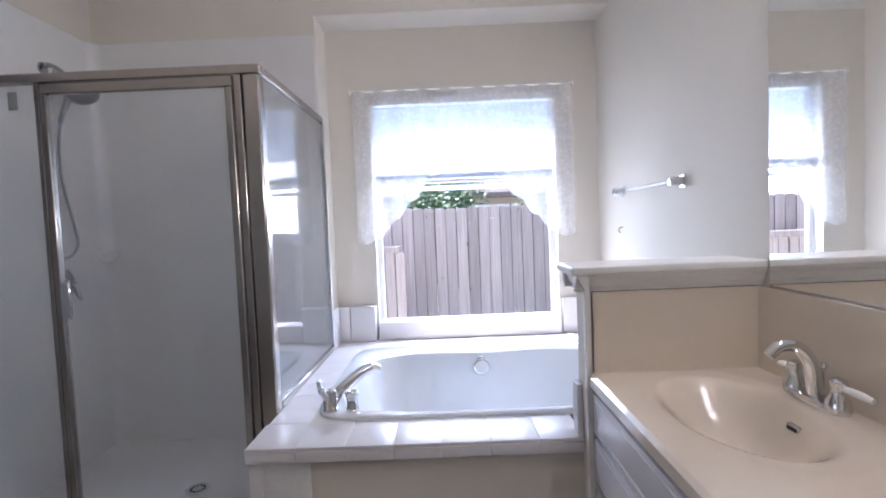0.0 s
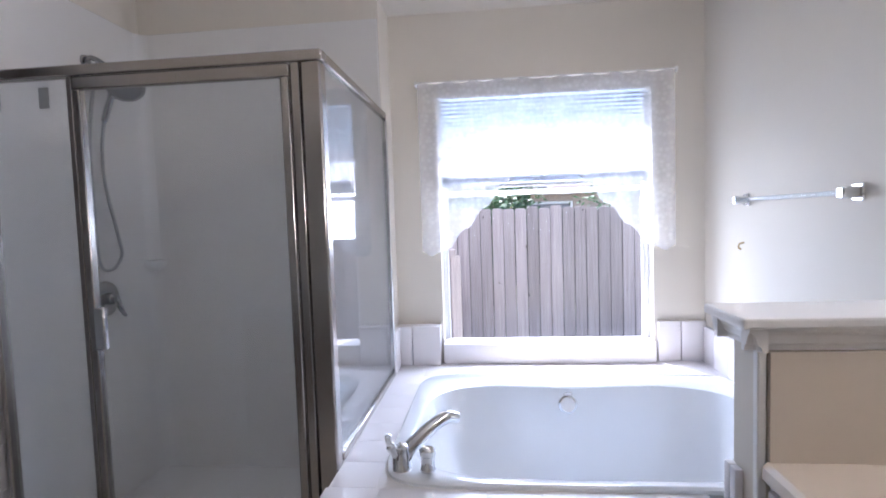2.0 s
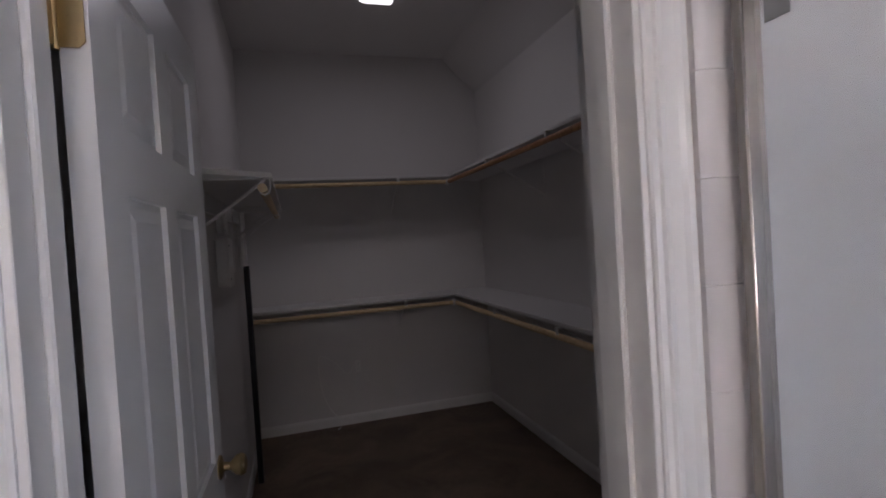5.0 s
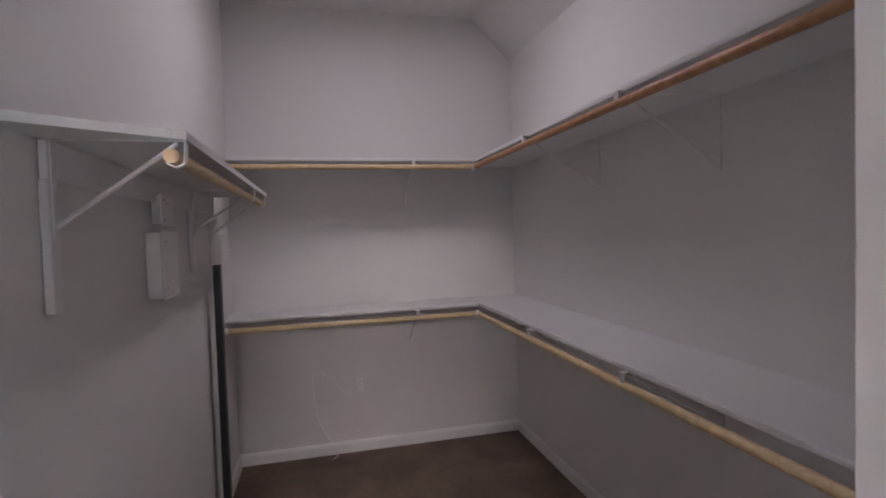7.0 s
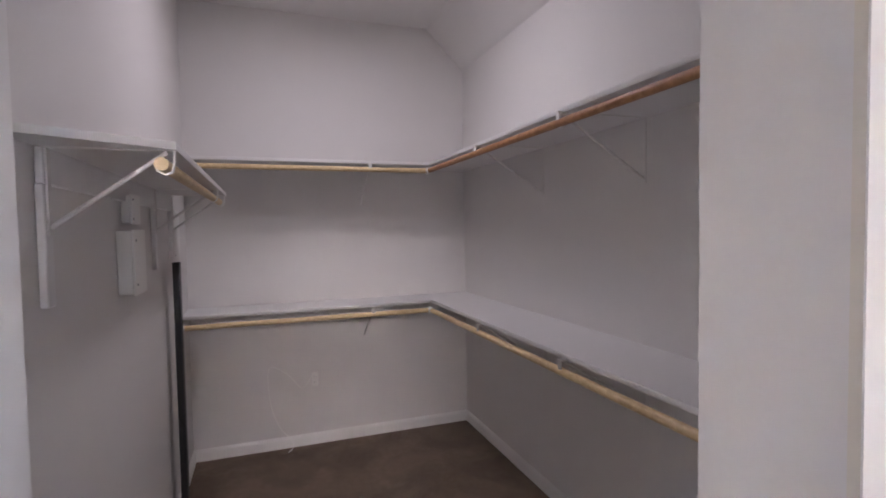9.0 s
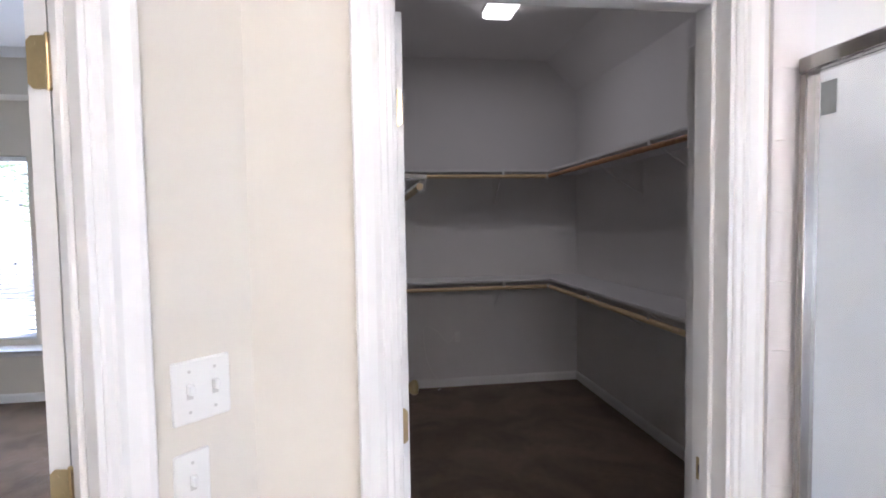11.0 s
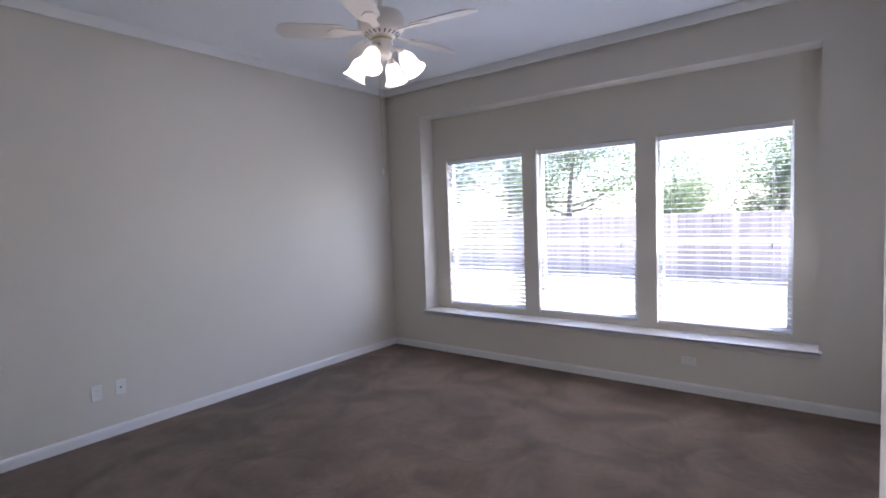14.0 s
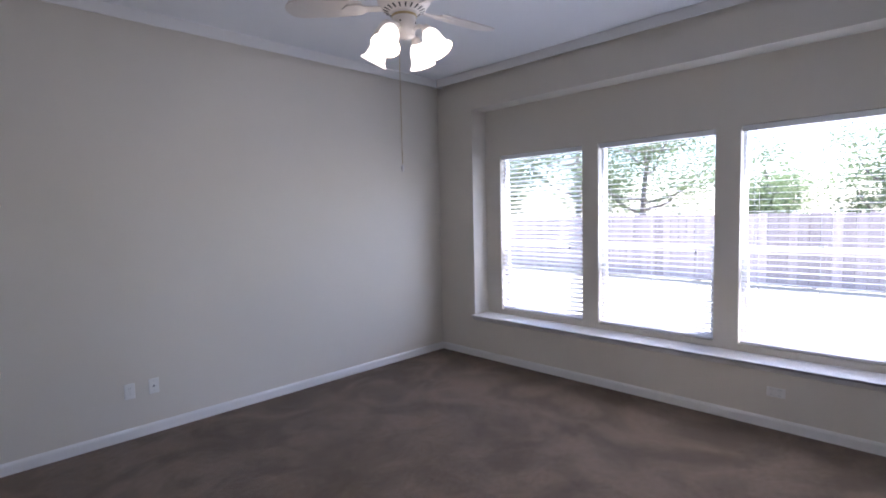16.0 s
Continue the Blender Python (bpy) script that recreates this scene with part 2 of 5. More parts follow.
MIRROR = material("mirror_silver", (0.92, 0.93, 0.93), 0.01, 1.0, var=0.0, bump=0)
BLADE = material("white_fan_blade", (0.74, 0.70, 0.66), 0.4, var=0.05, scale=4, bump=0.03)
LEAF = material("green_leaf", (0.12, 0.16, 0.095), 0.5, var=0.4, scale=4, fine=20, bump=0, second=(0.13, 0.155, 0.10))
SHRUB = material("shrub_leaf", (0.055, 0.12, 0.035), 0.45, var=0.4, scale=5, fine=24, bump=0, second=(0.09, 0.15, 0.06))
BARK = material("tree_bark", (0.24, 0.21, 0.18), 0.9, var=0.3, scale=6, bump=0.4, dist=0.01)
lt = LEAF.node_tree
tl, lm = lt.nodes.new("ShaderNodeBsdfTranslucent"), lt.nodes.new("ShaderNodeMixShader")
tl.inputs[0].default_value, lm.inputs[0].default_value = (0.20, 0.26, 0.13, 1), 0.45
lt.links.new(lt.nodes["Principled BSDF"].outputs[0], lm.inputs[1])
lt.links.new(tl.outputs[0], lm.inputs[2])
lt.links.new(lm.outputs[0], lt.nodes["Material Output"].inputs[0])
LAWN = material("dry_pale_ground", (0.42, 0.40, 0.31), 0.95, var=0.2, scale=0.6, fine=30, bump=0.3, dist=0.01)
ROOFING = material("grey_brown_shingles", (0.25, 0.20, 0.18), 0.9, var=0.2, scale=5, bump=0.3)
SIDING = material("tan_siding", (0.46, 0.38, 0.33), 0.8, var=0.06, scale=2, bump=0.1)

# ---- builders ----


def mesh_of(name, bm, mat, smooth=False):
    bmesh.ops.recalc_face_normals(bm, faces=bm.faces[:])
    me = bpy.data.meshes.new(name)
    bm.to_mesh(me)
    bm.free()
    me.materials.append(mat)
    if smooth:
        me.polygons.foreach_set("use_smooth", [True] * len(me.polygons))
        me.set_sharp_from_angle(angle=radians(38))
    return me


def part(name, bm, mat, parent, label="", smooth=True):
    ob = new(name, mesh_of(name, bm, mat, smooth))
    ob.parent = parent
    if label:
        tagged(ob, label)
    return ob


def thing(name, m, label, category, group=""):
    ob = new(name)
    ob.matrix_world = m
    ob.empty_display_size = 0.05
    return tagged(ob, label, category, group)


def structure(name, bm, mat, label, category, smooth=False, m=None):
    ob = new(name, mesh_of(name, bm, mat, smooth))
    if m is not None:
        ob.matrix_world = m
    return tagged(ob, label, category, kind="structure")


def box(x0, x1, y0, y1, z0, z1, bevel=0.0, bm=None, seg=1):
    own = bmesh.new()
    bmesh.ops.create_cube(own, size=1)
    for v in own.verts:
        v.co = Vector((x0 + (v.co.x + 0.5) * (x1 - x0), y0 + (v.co.y + 0.5) * (y1 - y0), z0 + (v.co.z + 0.5) * (z1 - z0)))
    if bevel:
        bmesh.ops.bevel(own, geom=own.edges[:], offset=bevel, segments=seg, affect="EDGES", profile=0.6)
    return join(bm, own)


def join(bm, own):
    if bm is None:
        return own
    me = bpy.data.meshes.new("tmp")
    own.to_mesh(me)
    own.free()
    bm.from_mesh(me)
    bpy.data.meshes.remove(me)
    return bm


def rings_mesh(rings, bm=None, cap0=True, cap1=True, closed=True):
    """A skin over rings of points, each ring of the same length."""
    own = bm or bmesh.new()
    vs = [[own.verts.new(p) for p in ring] for ring in rings]
    n = len(vs[0])
    for a, b in zip(vs, vs[1:]):
        for i in range(n if closed else n - 1):
            j = (i + 1) % n
            own.faces.new((a[i], a[j], b[j], b[i]))
    if cap0 and closed:
        own.faces.new(vs[0][::-1])
    if cap1 and closed:
        own.faces.new(vs[-1])
    return own


def lathe(profile, bm=None, seg=20, m=None, cap0=True, cap1=True):
    m = m or Matrix()
    rings = [[m @ Vector((r * math.cos(6.283185 * i / seg), r * math.sin(6.283185 * i / seg), z)) for i in range(seg)] for r, z in profile]
    return rings_mesh(rings, bm, cap0, cap1)


def tube(points, radius, bm=None, seg=10):
    pts = [Vector(p) for p in points]
    radii = radius if isinstance(radius, (list, tuple)) else [radius] * len(pts)
    rings, side = [], None
    for i, p in enumerate(pts):
        d = (pts[min(i + 1, len(pts) - 1)] - pts[max(i - 1, 0)]).normalized()
        if side is None:
            side = d.orthogonal().normalized()
        side = (side - d * side.dot(d)).normalized()
        up = d.cross(side)
        rings.append([p + (side * math.cos(6.283185 * k / seg) + up * math.sin(6.283185 * k / seg)) * radii[i] for k in range(seg)])
    return rings_mesh(rings, bm)


def smooth_path(points, steps=8):
    """A Catmull-Rom line through the points."""
    p = [Vector(q) for q in points]
    p = [2 * p[0] - p[1], *p, 2 * p[-1] - p[-2]]
    out = []
    for i in range(1, len(p) - 2):
        for k in range(steps):
            t = k / steps
            out.append(0.5 * (2 * p[i] + (p[i + 1] - p[i - 1]) * t + (2 * p[i - 1] - 5 * p[i] + 4 * p[i + 1] - p[i + 2]) * t * t + (3 * p[i] - p[i - 1] - 3 * p[i + 1] + p[i + 2]) * t ** 3))
    return out + [p[-2]]


def profile_run(prof, p0, p1, wide, thick, bm=None):
    """A moulding: the outline (w, t) drawn from p0 to p1."""
    wide, thick = Vector(wide), Vector(thick)
    return rings_mesh([[Vector(p) + wide * w + thick * t for w, t in prof] for p in (p0, p1)], bm)


def prism(outline, z0, z1, bm=None):
    return rings_mesh([[Vector((x, y, z)) for x, y in outline] for z in (z0, z1)], bm)


def wall_mesh(length, height, thick, openings=(), u0=0.0):
    """A wall along x from u0, its face at y = 0, its back at y = thick, with openings (ua, ub, za, zb) cut through."""
    us = sorted({u0, length, *[v for o in openings for v in o[:2]]})
    zs = sorted({0.0, height, *[v for o in openings for v in o[2:]]})
    solid = {}
    for i in range(len(us) - 1):
        for k in range(len(zs) - 1):
            cu, cz = (us[i] + us[i + 1]) / 2, (zs[k] + zs[k + 1]) / 2
            solid[i, k] = not any(o[0] < cu < o[1] and o[2] < cz < o[3] for o in openings)
    bm = bmesh.new()
    vert = {}

    def at(u, y, z):
        key = (u, y, z)
        if key not in vert:
            vert[key] = bm.verts.new(key)
        return vert[key]
    for (i, k), full in solid.items():
        if not full:
            continue
        a, b, c, d = us[i], us[i + 1], zs[k], zs[k + 1]
        for y in (0.0, thick):
            bm.faces.new((at(a, y, c), at(b, y, c), at(b, y, d), at(a, y, d)))
        for other, e0, e1 in (((i - 1, k), (a, c), (a, d)), ((i + 1, k), (b, c), (b, d)), ((i, k - 1), (a, c), (b, c)), ((i, k + 1), (a, d), (b, d))):
            if not solid.get(other, False):
                bm.faces.new((at(e0[0], 0.0, e0[1]), at(e1[0], 0.0, e1[1]), at(e1[0], thick, e1[1]), at(e0[0], thick, e0[1])))
    return bm


def frame_at(x, y, angle):
    return Matrix.Translation((x, y, 0)) @ Matrix.Rotation(radians(angle), 4, "Z")


CASING = [(0.0, 0.0), (0.0, 0.009), (0.004, 0.012), (0.014, 0.012), (0.018, 0.016), (0.030, 0.013), (0.048, 0.016), (0.056, 0.020), (0.066, 0.020), (0.070, 0.015), (0.070, 0.0)]
BASE = [(0.0, 0.0), (0.0, 0.013), (0.060, 0.013), (0.070, 0.010), (0.080, 0.004), (0.080, 0.0)]
CROWN = [(0.0, 0.0), (0.010, 0.0), (0.014, 0.012), (0.034, 0.026), (0.056, 0.058), (0.070, 0.066), (0.085, 0.074), (0.085, 0.085), (0.0, 0.085)]


def casing(name, m, u0, u1, h, y, out, label):
    """Door casing on the wall face at y, standing proud towards out (-1 or 1)."""
    bm = bmesh.new()
    g = 0.006
    profile_run(CASING, (u0 - g, y, 0), (u0 - g, y, h + g + 0.07), (-1, 0, 0), (0, out, 0), bm)
    profile_run(CASING, (u1 + g, y, 0), (u1 + g, y, h + g + 0.07), (1, 0, 0), (0, out, 0), bm)
    profile_run(CASING, (u0 - g + 0.0005, y, h + g), (u1 + g - 0.0005, y, h + g), (0, 0, 1), (0, out, 0), bm)
    return structure(name, bm, TRIM, label, "door casing", False, m)


def jamb(name, m, u0, u1, h, thick, stop_y, label):
    bm = bmesh.new()
    t = 0.016
    box(u0 - 0.002, u0 + t, -0.004, thick + 0.004, 0, h, 0.0015, bm)
    box(u1 - t, u1 + 0.002, -0.004, thick + 0.004, 0, h, 0.0015, bm)
    box(u0 + t, u1 - t, -0.004, thick + 0.004, h - t, h + 0.002, 0.0015, bm)
    for a, b in ((u0 + t, u0 + t + 0.011), (u1 - t - 0.011, u1 - t)):
        box(a, b, stop_y, stop_y + 0.035, 0, h - t, 0.003, bm)
    box(u0 + t + 0.011, u1 - t - 0.011, stop_y, stop_y + 0.035, h - t - 0.011, h - t, 0.003, bm)
    return structure(name, bm, TRIM, label, "door jamb", False, m)


def hinge(parent, x, y, z, ax, ay, bx, by, h=0.084):
    """A butt hinge with its pin at (x, y), one leaf towards a and one towards b."""
    bm = bmesh.new()
    for dx, dy in ((ax, ay), (bx, by)):
        d = Vector((dx, dy, 0)).normalized()
        nrm = Vector((-d.y, d.x, 0)) * 0.0012
        outline = [(0.002, -h / 2), (0.026, -h / 2), (0.034, -h / 2 + 0.008), (0.034, h / 2 - 0.008), (0.026, h / 2), (0.002, h / 2)]
        rings_mesh([[Vector((x, y, z)) + d * w + Vector((0, 0, q)) + nrm * s for w, q in outline] for s in (-1, 1)], bm)
        for q in (-0.03, 0.0, 0.03):
            c = Vector((x, y, z + q)) + d * (0.022 if q else 0.014)
            tube([c - nrm * 1.6, c + nrm * 1.6], 0.0035, bm, 8)
    hb = part("hinge", bm, BRASS, parent, "brass butt hinge")
    pin = lathe([(0.005, -h / 2 - 0.003), (0.005, -h / 6), (0.0046, -h / 6), (0.005, -h / 6 + 0.001), (0.005, h / 6), (0.0046, h / 6), (0.005, h / 6 + 0.001), (0.005, h / 2), (0.003, h / 2 + 0.005)], None, 10, Matrix.Translation((x, y, z)))
    part("hinge_pin", pin, BRASS, hb)


def door_leaf(name, m, width, height, columns, label, knob_side=0, thick=0.035):
    """A moulded panel door: x along the leaf from the hinge, faces at y = 0 and -thick."""
    th = thing(name, m, label, "door")
    st, gap = (0.105 if columns == 2 else 0.085), 0.085
    rails = [(0.01, 0.21), (0.80, 0.96), (1.58, 1.68), (height - 0.11, height)]
    bm = bmesh.new()
    zs = [(0.21, 0.80), (0.96, 1.58), (1.68, height - 0.11)]
    cols = [(st, width - st)] if columns == 1 else [(st, width / 2 - gap / 2), (width / 2 + gap / 2, width - st)]
    sl = wall_mesh(width, height, thick, [(a, b, c, d) for a, b in cols for c, d in zs])
    for v in sl.verts:
        v.co.y -= thick
        v.co.z = max(v.co.z, 0.01)
    bmesh.ops.bevel(sl, geom=[e for e in sl.edges if len(e.link_faces) == 2 and e.calc_face_angle() > 0.5], offset=0.004, segments=1, affect="EDGES")
    part("slab", sl, TRIM, th, smooth=False)
    for a, b in cols:
        for c, d in zs:
            bm = box(a, b, -thick + 0.010, -0.010, c, d)
            for y, s in ((-0.010, 1), (-thick + 0.010, -1)):
                i0, i1 = 0.012, 0.035
                rings_mesh([[Vector((x, y + s * o, z)) for x, z in ((a + i, c + i), (b - i, c + i), (b - i, d - i), (a + i, d - i))] for i, o in ((i0, 0.0), (i1, 0.007))], bm, False, True)
            part("panel", bm, TRIM, th, smooth=False)
    if knob_side:
        for s in (1, -1):
            y0 = 0.0 if s > 0 else -thick
            mm = Matrix.Translation((width - 0.06, y0, 0.93)) @ Matrix.Rotation(radians(-90 * s), 4, "X")
            kb = lathe([(0.030, 0.0), (0.031, 0.004), (0.026, 0.008), (0.012, 0.012), (0.010, 0.026), (0.016, 0.032), (0.026, 0.042), (0.029, 0.054), (0.024, 0.064), (0.010, 0.068)], None, 20, mm)
            part("knob", kb, BRASS, th, "polished brass door knob")
    return th


def plate(name, m, w, h, label, kind):
    """A wall plate: x across, z up, its back at y = 0, its face towards -y."""
    th = thing(name, m, label, {"switch": "light switch", "outlet": "wall outlet", "jack": "cable jack"}[kind])
    part("cover", box(-w / 2, w / 2, -0.007, 0, -h / 2, h / 2, 0.003), PLASTIC, th)
    n = max(1, round(w / 0.058))
    for i in range(n):
        x = (i - (n - 1) / 2) * 0.046
        if kind == "switch":
            part("toggle", box(x - 0.005, x + 0.005, -0.020, -0.006, -0.004, 0.014, 0.002), PLASTIC, th)
            part("slot", box(x - 0.0055, x + 0.0055, -0.0085, -0.0068, -0.013, 0.013), SLOT, th)
        elif kind == "jack":
            part("jack", lathe([(0.008, 0.0), (0.008, 0.002), (0.005, 0.002), (0.005, 0.008), (0.003, 0.008)], None, 12, Matrix.Translation((x, -0.0068, 0)) @ Matrix.Rotation(radians(90), 4, "X")), GREY, th, "dark metal cable jack")
        else:
            for z in (-0.02, 0.02):
                sk = part("socket", lathe([(0.016, 0.0), (0.016, 0.003)], None, 16, Matrix.Translation((x, -0.006, z)) @ Matrix.Rotation(radians(90), 4, "X")), PLASTIC, th)
                for dx in (-0.006, 0.006):
                    part("slot", box(x + dx - 0.001, x + dx + 0.001, -0.0098, -0.0085, z - 0.004, z + 0.006), GREY, sk)
        for z in (-0.036, 0.036) if kind != "outlet" else (0.0,):
            part("screw", lathe([(0.003, 0), (0.003, 0.0015)], None, 8, Matrix.Translation((x, -0.0068, z)) @ Matrix.Rotation(radians(90), 4, "X")), SLOT, th)
    return th


# ---- setting: floors, walls, ceilings ----
H = 3.10
WX, EX = -1.685, 1.13          # bathroom west and east wall faces
S = -0.835                     # the diagonal wall's face: x + y = S
R2 = math.sqrt(2)


def diag(u, v=0.0):
    return ((S - R2 * u) / 2 - v / R2, (S + R2 * u) / 2 - v / R2)


DIAG = Matrix(((-1 / R2, -1 / R2, 0, S / 2), (1 / R2, -1 / R2, 0, S / 2), (0, 0, 1, 0), (0, 0, 0, 1)))

structure("floor_carpet", prism([(-6.0, -3.95), (-0.72, -3.95), (-0.72, -0.22), (-1.74, 0.80), (-1.74, 2.0), (-1.82, 2.0), (-1.82, 3.15), (-6.0, 3.15)], -0.12, 0.0), CARPET, "brown cut-pile carpet with brushed footprints and nap marks", "carpet")
structure("floor_bathroom", prism([(-0.72, -1.75), (1.25, -1.75), (1.25, 3.35), (-1.82, 3.35), (-1.82, 2.0), (-1.74, 2.0), (-1.74, 0.80), (-0.72, -0.22)], -0.12, 0.0), FLOORTILE, "pale smooth bathroom floor", "floor")

structure("wall_bath_east", wall_mesh(3.35, H, 0.12, u0=-1.72), WALL, "cream painted bathroom wall behind the vanity and tub", "wall", m=Matrix(((0, 1, 0, EX), (1, 0, 0, 0), (0, 0, 1, 0), (0, 0, 0, 1))))
WIN = (-0.25, 0.87, 0.630, 2.04)
structure("wall_bath_north", wall_mesh(EX, H, 0.15, [WIN], u0=-0.50), WALL, "cream painted wall round the bathroom window", "wall", m=frame_at(0, 3.20, 0))
structure("wall_shower_back", box(-1.88, -0.50, 2.96, 3.35, 0, H), WALL, "cream painted wall above the shower", "wall")
structure("wall_alcove_header", box(-0.50, EX, 2.96, 3.20, 2.435, H), WALL, "dropped header over the window alcove", "wall")
# closet partition: along y, face at WX towards the bathroom
PART = Matrix(((0, -1, 0, WX), (1, 0, 0, 0), (0, 0, 1, 0), (0, 0, 0, 1)))
DU0, DU1, DH = 1.116, 1.882, 2.046
structure("wall_closet_partition", wall_mesh(1.98, H, 0.115, [(DU0, DU1, 0, DH)], u0=0.85), WALL, "cream wall with the closet doorway", "wall", m=PART)
structure("wall_shower_side", box(-1.88, -1.755, 1.98, 2.96, 0, H), WALL, "cream painted wall beside the shower", "wall")
# diagonal wall with the bedroom doorway
BU0, BU1 = 0.626, 1.540
structure("wall_diagonal", wall_mesh(1.7925, H, 0.117, [(BU0, BU1, 0, DH)], u0=0.35), WALL, "cream diagonal wall with the bedroom doorway", "wall", m=DIAG)
structure("wall_corner_fill", box(-1.80, -1.70, 0.76, 0.93, 0, H), WALL, "cream wall end at the bedroom corner", "wall")
structure("wall_bedroom_east", box(-0.785, -0.665, -3.90, -0.17, 0, H), WALL, "cream wall between bedroom and bathroom", "wall")
structure("wall_bath_south", box(-0.665, 1.25, -1.72, -1.60, 0, H), WALL, "cream bathroom end wall", "wall")
structure("wall_bedroom_south", box(-6.0, -0.665, -3.90, -3.77, 0, H), WALL, "long plain cream bedroom wall", "wall")
structure("wall_closet_south", box(-5.79, -1.80, 0.93, 1.05, 0, H), CLOSET, "white closet wall with shelf and panels", "wall")
structure("wall_closet_west", box(-5.40, -5.28, 1.05, 3.15, 0, H), CLOSET, "white closet end wall with shelves", "wall")
structure("wall_closet_north", box(-5.28, -1.88, 3.03, 3.15, 0, H), CLOSET, "white closet wall with long shelves", "wall")
structure("closet_end_panel", box(-2.08, -1.884, 2.03, 3.029, 0, 2.05, 0.004), CLOSET, "white boxed panel at the closet's shelf end", "panel")
structure("wall_closet_east", box(-1.804, -1.8005, 1.05, DU0 - 0.08, 0, H), CLOSET, "white closet wall beside the door", "wall")
# bedroom west wall: a shallow bay, then the window wall
BAY = (-3.252, 0.480, 0.445, 2.718)
WEST = Matrix(((0, -1, 0, -5.56), (1, 0, 0, 0), (0, 0, 1, 0), (0, 0, 0, 1)))
structure("wall_bedroom_west", wall_mesh(0.93, H, 0.23, [BAY], u0=-3.77), WALL, "cream bedroom wall with a recessed window bay", "wall", m=WEST)
WIN2 = Matrix(((0, -1, 0, -5.79), (1, 0, 0, 0), (0, 0, 1, 0), (0, 0, 0, 1)))
BWINS = [(-3.053, -2.056), (-1.891, -0.887), (-0.709, 0.312)]
BZ0, BZ1 = 0.520, 2.218
structure("wall_window_bay", wall_mesh(1.05, H, 0.14, [(a, b, BZ0, BZ1) for a, b in BWINS], u0=-3.77), WALL, "cream back of the window bay with three openings", "wall", m=WIN2)
structure("ceiling", box(-6.1, 1.4, -4.0, 3.45, H, H + 0.2), CEIL, "flat white ceiling", "ceiling")
structure("ceiling_closet", prism([(-5.28, 1.05), (-1.88, 1.05), (-1.88, 3.03), (-5.28, 3.03)], 3.05, H), CLOSET, "flat white closet ceiling", "ceiling")
structure("ceiling_closet_slope", rings_mesh([[Vector((x, 3.03, 2.76)), Vector((x, 3.03, 3.05)), Vector((x, 2.74, 3.05))] for x in (-5.28, -1.88)]), CLOSET, "sloped white closet ceiling edge", "ceiling")

# trim: bases, crown, casings, jambs
for nm, runs, lab in (
    ("baseboard_bedroom", [((-5.545, -3.77, 0), (-0.785, -3.77, 0), (0, 1, 0)), ((-5.56, -3.77, 0), (-5.56, 0.93, 0), (1, 0, 0)), ((-5.545, 0.93, 0), (-1.80, 0.93, 0), (0, -1, 0))], "white painted bedroom baseboard"),
    ("baseboard_closet", [((-5.265, 1.05, 0), (-1.81, 1.05, 0), (0, 1, 0)), ((-5.28, 1.05, 0), (-5.28, 3.03, 0), (1, 0, 0)), ((-5.265, 3.03, 0), (-1.88, 3.03, 0), (0, -1, 0))], "white painted closet baseboard"),
):
    for p0, p1, out in runs:
        structure(nm, profile_run(BASE, p0, p1, (0, 0, 1), out), TRIM, lab, "baseboard")
for p0, p1, out in (((-5.56, -3.77), (-0.785, -3.77), (0, 1, 0)), ((-5.56, -3.77), (-5.56, 0.93), (1, 0, 0)), ((-5.56, 0.93), (-1.80, 0.93), (0, -1, 0))):
    structure("trim_crown", profile_run([(0.085 - w, t) for w, t in CROWN][::-1], (*p0, H - 0.085), (*p1, H - 0.085), (0, 0, 1), out), TRIM, "white crown moulding under the bedroom ceiling", "crown moulding")
jamb("trim_jamb_closet", PART, DU0, DU1, DH, 0.115, 0.042, "white closet door jamb with stop")
casing("trim_casing_closet", PART, DU0 + 0.012, DU1 - 0.012, DH - 0.012, 0.0, -1, "white moulded casing round the closet doorway")
bm = profile_run(CASING, (DU1 - 0.006, 0.115, 0), (DU1 - 0.006, 0.115, DH + 0.064), (1, 0, 0), (0, 1, 0))
profile_run(CASING, (DU0 + 0.03, 0.115, DH - 0.006), (DU1 - 0.0065, 0.115, DH - 0.006), (0, 0, 1), (0, 1, 0), bm)
structure("trim_casing_closet_inside", bm, TRIM, "white moulded casing inside the closet", "door casing", False, PART)
jamb("trim_jamb_bedroom", DIAG, BU0, BU1, DH, 0.117, 0.042, "white bedroom door jamb with stop")
casing("trim_casing_bedroom", DIAG, BU0 + 0.012, BU1 - 0.012, DH - 0.012, 0.0, -1, "white moulded casing round the bedroom doorway")
casing("trim_casing_bedroom_inside", DIAG, BU0 + 0.012, BU1 - 0.012, DH - 0.012, 0.117, 1, "white moulded casing on the bedroom side")
# bay sill with nosing
sill = box(-5.79, -5.515, -3.252, 0.480, 0.445, 0.470, 0.004)
box(-5.56, -5.515, -3.275, 0.500, 0.447, 0.471, 0.006, sill)
profile_run([(0, 0), (0.0, 0.022), (-0.012, 0.018), (-0.03, 0.012), (-0.036, 0.0)], (-5.56, -3.265, 0.447), (-5.56, 0.490, 0.447), (0, 0, 1), (1, 0, 0), sill)
structure("trim_bay_sill", sill, TRIM, "white painted window sill along the bay", "window sill")

# ---- windows and blinds ----


